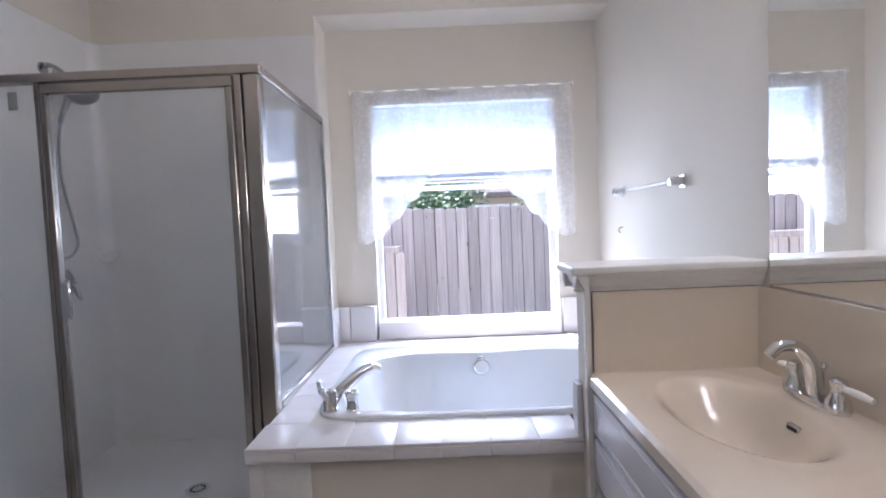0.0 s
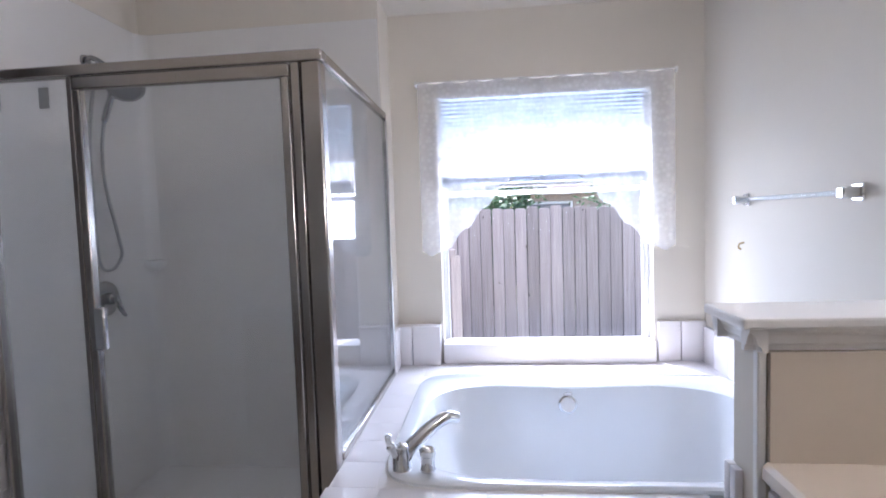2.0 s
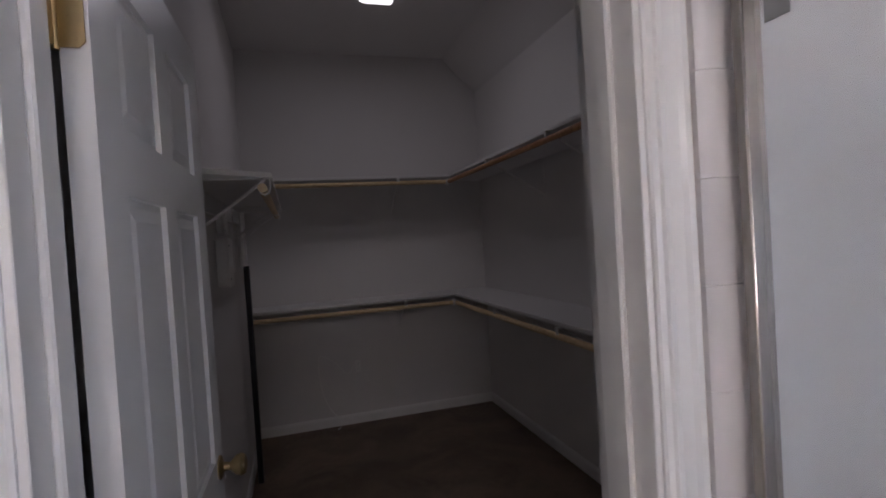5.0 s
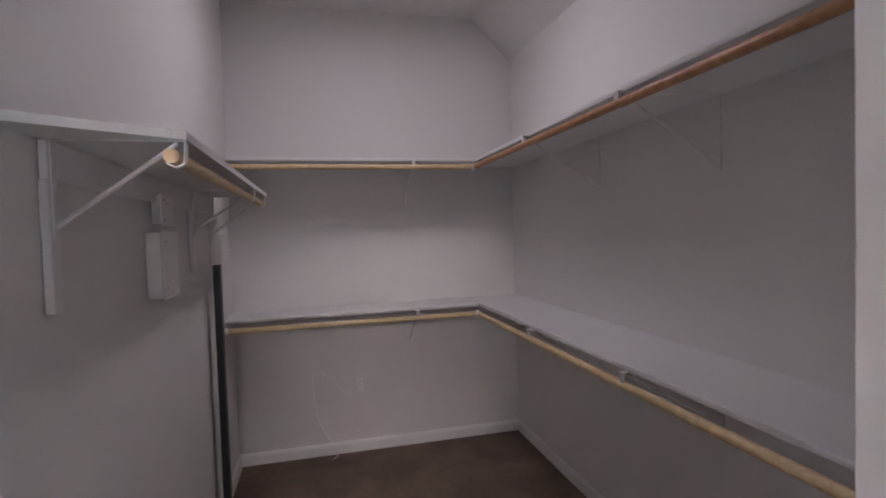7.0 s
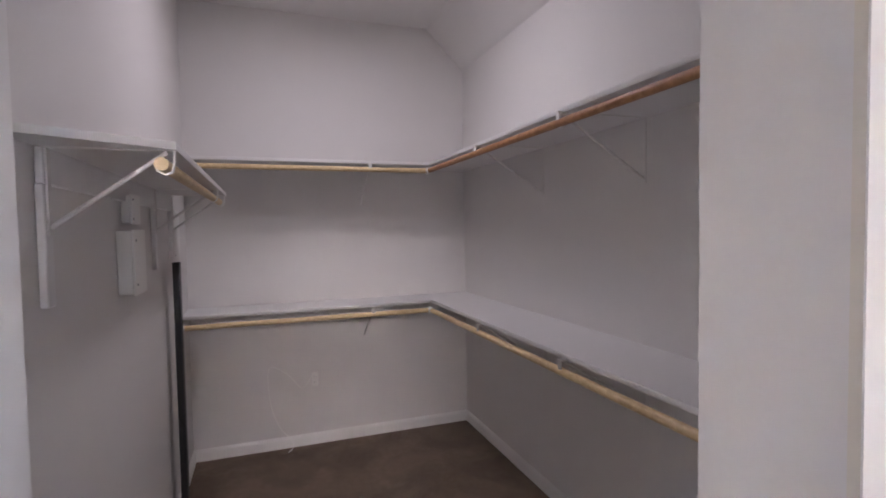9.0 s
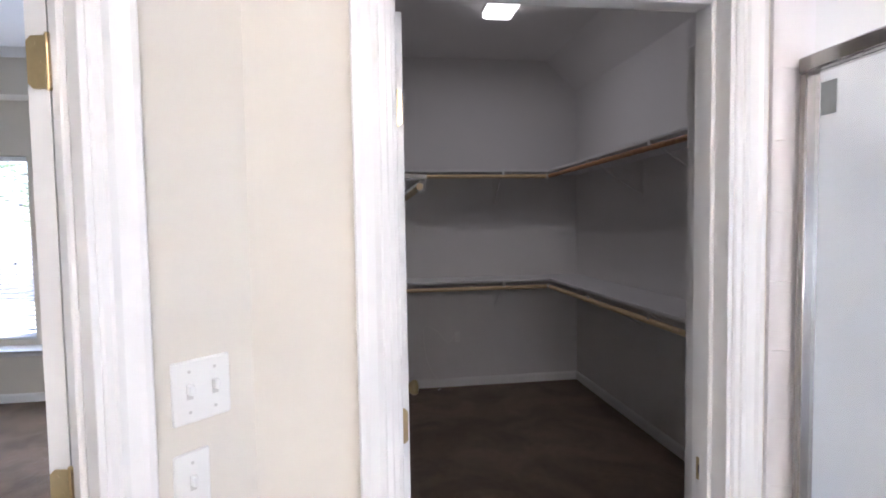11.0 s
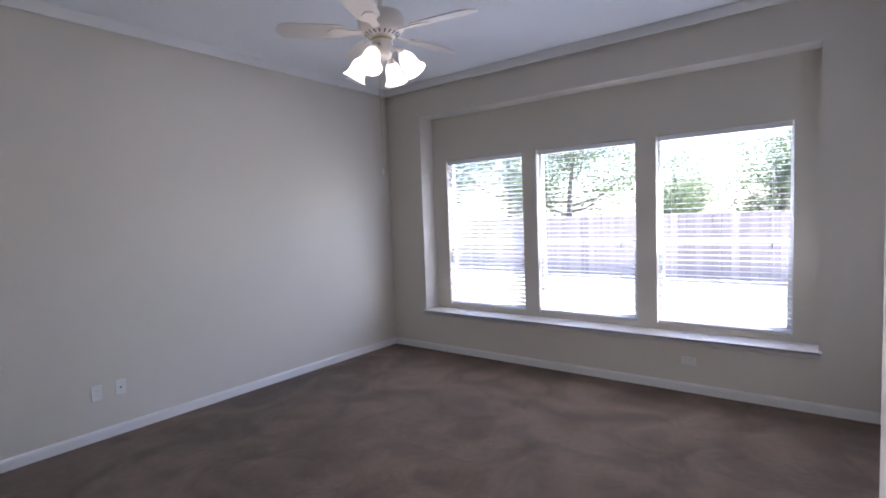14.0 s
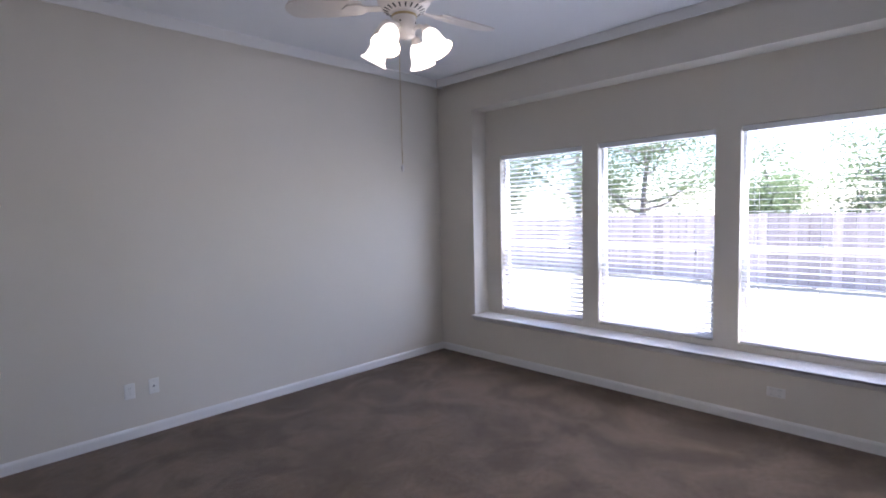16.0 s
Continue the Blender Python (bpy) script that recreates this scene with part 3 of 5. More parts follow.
def window(name, m, a, b, z0, z1, meet, label, fw=0.035, stile=0.028, rail=0.022):
    """A single-hung window; x along the wall, y outwards from the inner face."""
    th = tagged(thing(name, m, label, "window"), kind="structure")
    fr = wall_mesh(b, z1, 0.06, [(a + fw, b - fw, z0 + fw, z1 - fw)], u0=a)
    for v in fr.verts:
        v.co.y += 0.075
        v.co.z = max(v.co.z, z0)
    part("window_frame", fr, VINYL, th, smooth=False)
    part("meeting_rail", box(a + fw, b - fw, 0.082, 0.125, meet - rail, meet + rail, 0.004), VINYL, th)
    ls = box(a + fw, a + fw + stile, 0.08, 0.105, z0 + fw, meet - rail, 0.003)
    box(b - fw - stile, b - fw, 0.08, 0.105, z0 + fw, meet - rail, 0.003, ls)
    box(a + fw + stile, b - fw - stile, 0.08, 0.105, z0 + fw, z0 + fw + stile, 0.003, ls)
    part("sash", ls, VINYL, th)
    for zz in ((z0 + fw, meet - rail), (meet + rail, z1 - fw)):
        p = part("pane", box(a + fw + 0.002, b - fw - 0.002, 0.112, 0.115, *zz), GLASS, th, smooth=False)
        p.visible_shadow = False
    part("latch", box((a + b) / 2 - 0.025, (a + b) / 2 + 0.025, 0.07, 0.084, meet + 0.016, meet + 0.03, 0.003), GREY, th)
    return th


def blind(name, m, a, b, z_top, z_bot, pitch, tilt, width, label, stack=0, y=0.03, finish=SLAT):
    th = thing(name, m, label, "window blind", "window blinds")
    part("headrail", box(a, b, y - 0.02, y + 0.025, z_top - 0.045, z_top - 0.002, 0.003), VINYL, th)
    base = bmesh.new()
    c, s = math.cos(radians(tilt)) * width / 2, math.sin(radians(tilt)) * width / 2
    ring = [(-c, -s, 0.0), (0.0, 0.0, 0.0022), (c, s, 0.0)]
    top = [base.verts.new((x, y + p, q + r)) for x in (a + 0.004, b - 0.004) for p, q, r in ring]
    for i in (0, 1):
        base.faces.new((top[i], top[i + 1], top[i + 4], top[i + 3]))
    bmesh.ops.solidify(base, geom=base.faces[:], thickness=0.0012)
    me = mesh_of("slat", base, finish)
    z = z_top - 0.065
    zs = []
    while z > z_bot + 0.03 + stack * 0.006:
        zs.append(z)
        z -= pitch
    zs += [z_bot + 0.028 + i * 0.006 for i in range(stack)]
    for z in zs:
        ob = new("slat", me)
        ob.parent = th
        ob.location = (0, 0, z)
    part("bottom_rail", box(a + 0.003, b - 0.003, y - width / 2, y + width / 2, z_bot, z_bot + 0.02, 0.004), VINYL, th)
    for f in (0.12, 0.5, 0.88):
        x = a + (b - a) * f
        part("ladder_cord", tube([(x, y - width / 2 - 0.001, z_bot + 0.01), (x, y - width / 2 - 0.001, z_top - 0.04)], 0.0012, None, 5), VINYL, th)
    return th


for i, (a, b) in enumerate(BWINS):
    window("window_%d" % (i + 1), WIN2, a, b, BZ0, BZ1, 1.272, "white vinyl single-hung bedroom window in the bay", 0.024, 0.020, 0.018)
    bl = blind("window_blind", WIN2, a + 0.008, b - 0.008, BZ1 - 0.003, BZ0 + 0.004, 0.0455, (23, 5, 2)[i], 0.046, "white horizontal slat blind lowered with open slats")
    part("tassel", lathe([(0.003, 0.03), (0.007, 0.02), (0.009, 0.0)], None, 10, Matrix.Translation((b - 0.14, -0.004, 1.22))), GREY, bl)
    part("lift_cord", tube([(b - 0.14, -0.004, 1.24), (b - 0.14, -0.004, 2.18)], 0.0012, None, 5), VINYL, bl)
    part("wand", tube([(a + 0.10, -0.006, 1.1), (a + 0.10, -0.006, 2.18)], 0.004, None, 8), ACRYBAR, bl)
window("window_4", frame_at(0, 3.20, 0), WIN[0], WIN[1], WIN[2], WIN[3], 1.478, "white vinyl bathroom window above the tub", 0.018, 0.014, 0.012)
blind("window_blind", frame_at(0, 3.20, 0), WIN[0] + 0.008, WIN[1] - 0.008, WIN[3] - 0.003, 1.505, 0.021, 47, 0.026, "white mini blind half raised behind lace", 6, 0.03, MINI_SLAT)

# lace swag curtain: a band at the top with two tails that curve to the sides
cur = thing("lace_curtain", Matrix.Translation((0.31, 3.145, 2.06)), "white sheer lace swag curtain hung inside the bathroom window", "curtain")


def lace_half(sgn):
    bm = bmesh.new()
    rows = []
    n, k = 44, 24
    for i in range(n + 1):
        x = 0.655 * i / n
        f = i / n
        low = -0.50 - 0.012 * math.cos(f * 30) if f < 0.27 else -0.50 - 0.40 * min(1.0, (f - 0.27) / 0.56) ** 0.92
        rows.append([bm.verts.new((sgn * x, 0.012 * math.sin(x * 48) * (0.3 + 0.7 * j / k), low * j / k + (0.012 * math.sin(x * 60) if j == k else 0))) for j in range(k + 1)])
    for a, b in zip(rows, rows[1:]):
        for j in range(k):
            bm.faces.new((a[j], a[j + 1], b[j + 1], b[j]))
    return bm


for sgn in (-1, 1):
    part("lace_panel", lace_half(sgn), LACE, cur)
part("curtain_rod", tube([(-0.665, 0.005, 0.0), (0.665, 0.005, 0.0)], 0.007), TRIM, cur)
for sgn in (-1, 1):
    part("rod_bracket", box(sgn * 0.665 - 0.006, sgn * 0.665 + 0.006, 0.0, 0.055, -0.012, 0.012, 0.002), TRIM, cur)

# ---- shower ----
SY, SX0, SX1, STOP = 2.016, -1.646, -0.487, 1.874
sur = box(-1.755, -1.742, 1.96, 2.945, 0.05, 2.33, 0.003)
box(-1.742, -0.503, 2.945, 2.959, 0.05, 2.33, 0.003, sur)
structure("shower_surround", join(sur, prism([(-1.7425, 2.9455), (-1.7425, 2.895), (-1.738, 2.915), (-1.727, 2.930), (-1.712, 2.941), (-1.692, 2.9455)], 0.05, 2.328)), ACRYLIC, "white acrylic shower wall surround", "shower wall", True)
# bullnose flange between casing and shower
st_ = thing("shower_trim_tiles", Matrix.Translation((WX, 1.962, 0)), "rounded white bullnose tiles edging the shower", "tile trim")
NOSE = [(0, 0), (0, 0.010), (0.010, 0.019), (0.030, 0.023), (0.055, 0.022), (0.070, 0.028), (0.085, 0.028), (0.085, -0.06), (0.0, -0.06)]
z = 0.0
while z < 2.30:
    part("tile", profile_run(NOSE, (0, 0, z + 0.0005), (0, 0, min(z + 0.155, 2.33) - 0.0005), (0, 1, 0), (1, 0, 0)), TILE, st_)
    z += 0.155
pan = box(-1.742, -0.50, 2.075, 2.945, 0.0, 0.075)
box(-1.742, -0.50, 1.965, 2.075, 0.0, 0.135, 0.02, pan, 3)
sp = thing("shower_pan", Matrix(), "white acrylic shower pan with raised curb", "shower pan")
part("pan", pan, ACRYLIC, sp)
dr = lathe([(0.056, 0.0755), (0.056, 0.079), (0.050, 0.081), (0.048, 0.079), (0.0, 0.079)], None, 28, Matrix.Translation((-1.01, 2.37, 0)), True, False)
dp = part("drain", dr, CHROME, sp, "dark chrome drain grate")
for k in range(12):
    a = k * math.pi / 6
    part("slot", lathe([(0.006, 0.0795), (0.006, 0.0805)], None, 8, Matrix.Translation((-1.01 + 0.03 * math.cos(a), 2.37 + 0.03 * math.sin(a), 0))), BLACK, dp)

enc = thing("shower_enclosure", Matrix.Translation((0, SY, 0)), "framed glass shower enclosure in brushed nickel", "shower enclosure")
part("header", box(SX0, SX1 + 0.012, -0.022, 0.022, STOP - 0.034, STOP, 0.004), NICKEL, enc)
part("sill_track", box(SX0, SX1, -0.022, 0.022, 0.133, 0.158, 0.004), NICKEL, enc)
part("wall_jamb", box(SX0, SX0 + 0.020, -0.018, 0.018, 0.158, STOP - 0.034, 0.003), NICKEL, enc)
for x0, x1 in ((-1.322, -1.302),):
    part("post", box(x0, x1, -0.020, 0.020, 0.158, STOP - 0.034, 0.003), NICKEL, enc)
part("post", box(-0.578, -0.548, -0.020, 0.020, 0.158, STOP - 0.034, 0.004), NICKEL, enc)
part("corner_post", box(-0.545, -0.480, -0.024, 0.030, 0.158, STOP - 0.034, 0.007), NICKEL, enc)
part("fixed_glass", box(SX0 + 0.016, -1.320, -0.004, 0.004, 0.158, STOP - 0.034), SHGLASS, enc, smooth=False)
dg = part("door_glass", box(-1.285, -0.600, -0.012, -0.006, 0.19, STOP - 0.075), SHGLASS, enc, smooth=False)
part("door_rail", box(-1.300, -0.582, -0.022, 0.006, STOP - 0.078, STOP - 0.038, 0.004), NICKEL, dg)
part("door_rail", box(-1.300, -0.582, -0.022, 0.006, 0.160, 0.195, 0.004), NICKEL, dg)
part("door_stile", box(-1.300, -1.274, -0.024, 0.006, 0.195, STOP - 0.078, 0.004), NICKEL, dg)
part("door_stile", box(-0.610, -0.582, -0.024, 0.006, 0.195, STOP - 0.078, 0.004), NICKEL, dg)
part("pull", box(-1.266, -1.228, -0.045, -0.024, 0.955, 1.095, 0.005), CHROME, dg, "mirror-bright door pull")
for x in (-1.603, -1.430):
    part("sticker", box(x, x + 0.036, -0.0065, -0.0045, 1.745, 1.812), STICKER, enc, "small grey rubber bumper", smooth=False)
# glass return panel on the tub deck
ret = thing("shower_return_panel", Matrix.Translation((SX1, SY, 0)), "glass side panel standing on the tub deck", "glass panel")
part("glass", box(-0.004, 0.004, 0.03, 0.915, 0.585, STOP - 0.03), SHGLASS, ret, smooth=False)
part("top_rail", box(-0.013, 0.013, 0.024, 0.922, STOP - 0.034, STOP - 0.002, 0.003), NICKEL, ret)
part("bottom_rail", box(-0.012, 0.012, 0.03, 0.922, 0.560, 0.588, 0.003), NICKEL, ret)
part("wall_channel", box(-0.013, 0.013, 0.915, 0.940, 0.588, STOP - 0.034, 0.003), CHROME, ret)

hs = thing("hand_shower", Matrix.Translation((-1.742, 2.585, 0)), "chrome hand shower on a wall arm with a hanging hose", "shower head")
part("flange", lathe([(0.030, 0.0), (0.028, 0.008), (0.012, 0.012)], None, 18, Matrix.Translation((0, 0, 2.09)) @ Matrix.Rotation(radians(90), 4, "Y")), SATIN, hs)
part("arm", tube(smooth_path([(0.0, 0, 2.09), (0.03, 0.0, 2.105), (0.08, 0.01, 2.075), (0.12, 0.02, 2.01)]), 0.011), SATIN, hs)
hm = look((0.160, 0.03, 1.985), (0.26, -0.10, 1.80)) @ Matrix.Diagonal((1.12, 1.12, 1.12, 1))
hd = part("head", lathe([(0.014, 0.055), (0.022, 0.034), (0.050, 0.014), (0.068, 0.0), (0.069, -0.014), (0.062, -0.018), (0.0, -0.018)], None, 24, hm), SATIN, hs)
part("spray_face", lathe([(0.056, -0.0185), (0.054, -0.021), (0.0, -0.021)], None, 24, hm), GREY, hd, "grey spray face")
part("handle", tube(smooth_path([(0.145, 0.02, 2.02), (0.085, 0.03, 1.93), (0.045, 0.03, 1.83)]), [0.016] * 8 + [0.014] * 8 + [0.012]), SATIN, hs)
part("hose", tube(smooth_path([(0.045, 0.03, 1.83), (0.026, 0.03, 1.7), (0.03, 0.03, 1.54), (0.075, 0.03, 1.31), (0.085, 0.03, 1.225), (0.055, 0.005, 1.165), (0.025, -0.03, 1.20), (0.02, -0.035, 1.45), (0.02, -0.03, 1.75), (0.04, -0.005, 2.0), (0.06, 0.0, 2.085)], 10), 0.0075, None, 8), HOSE, hs)
vl = thing("shower_valve", Matrix.Translation((-1.742, 2.60, 1.03)), "chrome shower valve with lever handle", "shower valve")
part("escutcheon", lathe([(0.082, 0.0), (0.080, 0.006), (0.060, 0.012), (0.028, 0.016), (0.026, 0.045), (0.020, 0.05)], None, 28, Matrix.Rotation(radians(90), 4, "Y")), SATIN, vl)
part("lever", tube(smooth_path([(0.045, 0, 0), (0.065, 0.0, -0.015), (0.072, 0.01, -0.06), (0.075, 0.03, -0.085)]), [0.016] * 8 + [0.012] * 8 + [0.009] * 8 + [0.006]), SATIN, vl)
sd = thing("soap_ledge", Matrix.Translation((-1.742, 2.945, 1.17)), "white moulded corner soap ledge in the shower", "soap dish")
part("ledge", rings_mesh([[Vector((0.08 * k * math.cos(a), -0.08 * k * math.sin(a), z)) for a in [i * 1.5708 / 8 for i in range(9)]] + [Vector((0, 0, z))] for k, z in ((0.3, -0.05), (0.9, -0.02), (1.0, 0.0), (0.97, 0.012))]), ACRYLIC, sd)

# ---- tub, deck and half wall ----
DZ = 0.556
TX0, TX1, TY0, TY1 = -0.335, 1.095, 1.895, 2.945


def rounded(cx, cy, ax, ay, n, z, count=72):
    pts = []
    for i in range(count):
        a = 6.283185 * i / count
        c, s = math.cos(a), math.sin(a)
        pts.append(Vector((cx + ax * math.copysign(abs(c) ** (2 / n), c), cy + ay * math.copysign(abs(s) ** (2 / n), s), z)))
    return pts


tcx, tcy = (TX0 + TX1) / 2, (TY0 + TY1) / 2
tax, tay = (TX1 - TX0) / 2, (TY1 - TY0) / 2
tub = thing("bathtub", Matrix(), "glossy white drop-in soaking tub in a tiled deck", "bathtub")


def basin_ring(cx, cy, ax, ay, n, z, waist):
    """An oval whose back edge comes forward at the middle."""
    pts = rounded(cx, cy, ax, ay, n, z)
    for p in pts:
        if p.y > cy:
            p.y -= waist * math.exp(-((p.x - cx + 0.02) / 0.22) ** 2)
    return pts


rings = [rounded(tcx, tcy, tax, tay, 9, DZ - 0.004), rounded(tcx, tcy, tax, tay, 9, DZ + 0.008), rounded(tcx, tcy, tax - 0.008, tay - 0.008, 9, DZ + 0.014),
         basin_ring(tcx, tcy - 0.055, tax - 0.055, tay - 0.090, 4.6, DZ + 0.013, 0.045), basin_ring(tcx, tcy - 0.055, tax - 0.068, tay - 0.102, 4.2, DZ + 0.004, 0.045),
         basin_ring(tcx + 0.01, tcy - 0.05, tax - 0.10, tay - 0.130, 3.6, DZ - 0.10, 0.040), basin_ring(tcx + 0.02, tcy - 0.05, tax - 0.17, tay - 0.16, 3.2, DZ - 0.28, 0.030),
         basin_ring(tcx + 0.03, tcy - 0.05, tax - 0.25, tay - 0.21, 2.9, DZ - 0.385, 0.015), basin_ring(tcx + 0.03, tcy - 0.05, tax - 0.34, tay - 0.28, 2.6, DZ - 0.405, 0.0)]
part("shell", rings_mesh(rings, None, False, True), TUB, tub)
ov = part("overflow", lathe([(0.036, 0.0), (0.036, 0.006), (0.030, 0.011), (0.0, 0.012)], None, 24, Matrix.Translation((0.345, 2.728, 0.494)) @ Matrix.Rotation(radians(80), 4, "X"), True, False), PORCELAIN, tub, "round overflow cover with chrome ring")
part("ring", lathe([(0.037, -0.002), (0.041, 0.002), (0.041, 0.007), (0.036, 0.009)], None, 24, Matrix.Translation((0.345, 2.728, 0.494)) @ Matrix.Rotation(radians(80), 4, "X")), CHROME, ov)
part("overflow_knob", tube(smooth_path([(0.328, 2.722, 0.542), (0.332, 2.703, 0.553), (0.345, 2.698, 0.557), (0.358, 2.703, 0.553), (0.362, 2.722, 0.542)], 5), 0.005, None, 8), CHROME, tub)
# deck: a rim of tiles over a framed apron
deck = box(-0.482, TX0 + 0.05, 1.702, 3.2, 0.0, DZ - 0.0016)
box(TX0 + 0.05, 0.60, 1.742, TY0 + 0.05, 0.40, DZ - 0.0016, 0, deck)
box(TX0 + 0.05, EX, TY1 - 0.05, 3.2, 0.0, DZ - 0.0016, 0, deck)
box(TX1 - 0.05, EX, 1.75, TY1 - 0.05, 0.0, DZ - 0.0016, 0, deck)
structure("tub_deck", deck, GROUT, "pale grouted bed of the tub deck", "tub deck")
structure("tub_apron", box(-0.46, 0.605, 1.712, 1.74, 0.0, 0.506), WALL, "cream painted panel below the tub deck", "tub apron")
# soap/splash ledge at the window and tile splash
structure("window_ledge", box(WIN[0] + 0.002, WIN[1] - 0.002, 3.150, 3.288, 0.5565, 0.664, 0.006, None, 2), TILE, "white ledge inside the bathroom window", "window sill")
bm = box(-0.484, -0.44, 1.695, 1.72, 0.0, 0.506, 0.006)
structure("trim_deck_corner", bm, TILE, "white tile edge at the tub deck's corner", "tile trim")

pony = box(0.605, EX, 1.635, 1.752, 0.0, 1.035, 0.002)
structure("pony_wall", pony, WALL, "cream half wall between the vanity and the tub", "half wall")
cap = box(0.552, EX, 1.592, 1.795, 1.086, 1.110, 0.006, None, 2)
COVE = [(0.0, 0.0), (0.0, 0.012), (0.012, 0.014), (0.018, 0.022), (0.036, 0.028), (0.044, 0.036), (0.052, 0.038), (0.052, 0.0)]
profile_run(COVE, (0.605 - 0.038, 1.635, 1.034), (EX, 1.635, 1.034), (0, 0, 1), (0, -1, 0), cap)
profile_run(COVE, (0.605 - 0.038, 1.752, 1.034), (EX, 1.752, 1.034), (0, 0, 1), (0, 1, 0), cap)
profile_run(COVE, (0.605, 1.598, 1.034), (0.605, 1.789, 1.034), (0, 0, 1), (-1, 0, 0), cap)
structure("trim_pony_cap", cap, TRIM, "white cap and cove moulding on the half wall", "wall cap")
structure("trim_pony_corner", box(0.596, 0.616, 1.624, 1.645, 0.0, 1.034, 0.003), TRIM, "white corner bead of the half wall", "corner trim")

tf = thing("tub_faucet", Matrix.Translation((-0.275, 1.985, DZ)), "chrome deck-mounted tub faucet with arched spout", "faucet")
sp_path = smooth_path([(0.0, 0.0, 0.03), (0.022, 0.016, 0.066), (0.058, 0.042, 0.096), (0.098, 0.070, 0.124), (0.138, 0.098, 0.138), (0.168, 0.118, 0.128)])
part("spout", tube(sp_path, [0.028 - 0.009 * i / len(sp_path) for i in range(len(sp_path))], None, 14), CHROME, tf)
part("base", lathe([(0.036, 0.0), (0.036, 0.006), (0.031, 0.012), (0.029, 0.07), (0.026, 0.085), (0.014, 0.092)], None, 22), CHROME, tf)
part("lever", tube(smooth_path([(-0.01, -0.012, 0.06), (-0.03, -0.025, 0.10), (-0.035, -0.028, 0.135)]), [0.015] * 8 + [0.010] * 8 + [0.005]), CHROME, tf)
dv = thing("diverter_knob", Matrix.Translation((-0.19, 1.965, DZ + 0.02)), "short chrome diverter knob on the tub rim", "faucet knob")
part("knob", lathe([(0.024, 0.0), (0.024, 0.006), (0.021, 0.010), (0.021, 0.045), (0.025, 0.05), (0.025, 0.064), (0.020, 0.068)], None, 22), CHROME, dv)

# ---- vanity ----
CZ, CY0, CY1, CX0 = 0.785, -0.10, 1.618, 0.603
van = thing("vanity_cabinet", Matrix(), "white painted vanity cabinet with raised drawer fronts", "vanity cabinet")
vb_ = box(0.628, 0.646, CY0 + 0.02, CY1 + 0.014, 0.10, CZ - 0.039, 0.001)
box(0.646, EX - 0.002, CY0 + 0.02, CY0 + 0.038, 0.10, CZ - 0.039, 0.001, vb_)
box(0.646, EX - 0.002, CY1 - 0.004, CY1 + 0.014, 0.10, CZ - 0.039, 0.001, vb_)
box(0.646, EX - 0.002, CY0 + 0.038, CY1 - 0.004, 0.10, 0.118, 0.001, vb_)
part("body", vb_, CABINET, van)
part("toe_kick", box(0.69, EX - 0.002, CY0 + 0.03, CY1, 0.0, 0.10), CABINET, van)


def front(y0, y1, z0, z1, nm):
    bm = box(0.609, 0.628, y0, y1, z0, z1, 0.005, None, 2)
    i = 0.012
    rings_mesh([[Vector((x, y, z)) for y, z in ((y0 + k, z0 + k), (y1 - k, z0 + k), (y1 - k, z1 - k), (y0 + k, z1 - k))] for x, k in ((0.6095, i), (0.6065, i + 0.005), (0.6095, i + 0.010))], bm, False, False)
    return part(nm, bm, CABINET, van)


yy = CY1 - 0.012
for w, rows in ((0.66, ((0.605, 0.728), (0.455, 0.590), (0.300, 0.440), (0.130, 0.285))), (0.42, ((0.605, 0.728), (0.130, 0.590))), (0.42, ((0.605, 0.728), (0.130, 0.590))), (0.16, ((0.605, 0.728), (0.130, 0.590)))):
    for z0, z1 in rows:
        front(yy - w + 0.012, yy, z0, z1, "drawer_front" if z1 - z0 < 0.2 else "door")
    yy -= w
# countertop with two moulded basins
ct = bmesh.new()
nx, ny = 48, 150
BAS = [(0.868, 1.305), (0.868, 0.36)]
grid = []
for i in range(nx + 1):
    row = []
    for j in range(ny + 1):
        x, y = CX0 + (EX - 0.002 - CX0) * i / nx, CY0 + (CY1 - CY0) * j / ny
        z = CZ
        for bx, by in BAS:
            r = math.sqrt(((x - bx) / 0.168) ** 2 + ((y - by) / 0.268) ** 2)
            if r < 1.0:
                z = CZ - 0.004 - 0.121 * (1 - r ** 2.6) ** 1.7
            elif r < 1.22:
                z = CZ - 0.004 * (1.22 - r) / 0.22
        e = min(x - CX0, CY1 - y + 0.02, y - CY0)
        if e < 0.012:
            z -= 0.010 * (1 - e / 0.012) ** 2
        row.append(ct.verts.new((x, y, z)))
    grid.append(row)
for a, b in zip(grid, grid[1:]):
    for j in range(ny):
        ct.faces.new((a[j], b[j], b[j + 1], a[j + 1]))
edge = [grid[0][j] for j in range(ny + 1)]
low = [ct.verts.new((v.co.x, v.co.y, CZ - 0.038)) for v in edge]
for j in range(ny):
    ct.faces.new((edge[j], edge[j + 1], low[j + 1], low[j]))
top = thing("countertop", Matrix(), "cream cultured-marble vanity top with moulded oval basins", "countertop")
part("top", ct, MARBLE, top)
part("backsplash", box(EX - 0.020, EX - 0.001, CY0, CY1 + 0.002, CZ - 0.001, 1.032, 0.001), MARBLE, top)
part("side_splash", box(0.618, EX - 0.019, CY1 - 0.004, 1.634, CZ - 0.004, 1.032, 0.001), MARBLE, top)
ofr = part("overflow_slot", box(0.986, 1.004, 1.268, 1.312, 0.728, 0.746, 0.003), CHROME, top, "chrome basin overflow slot")
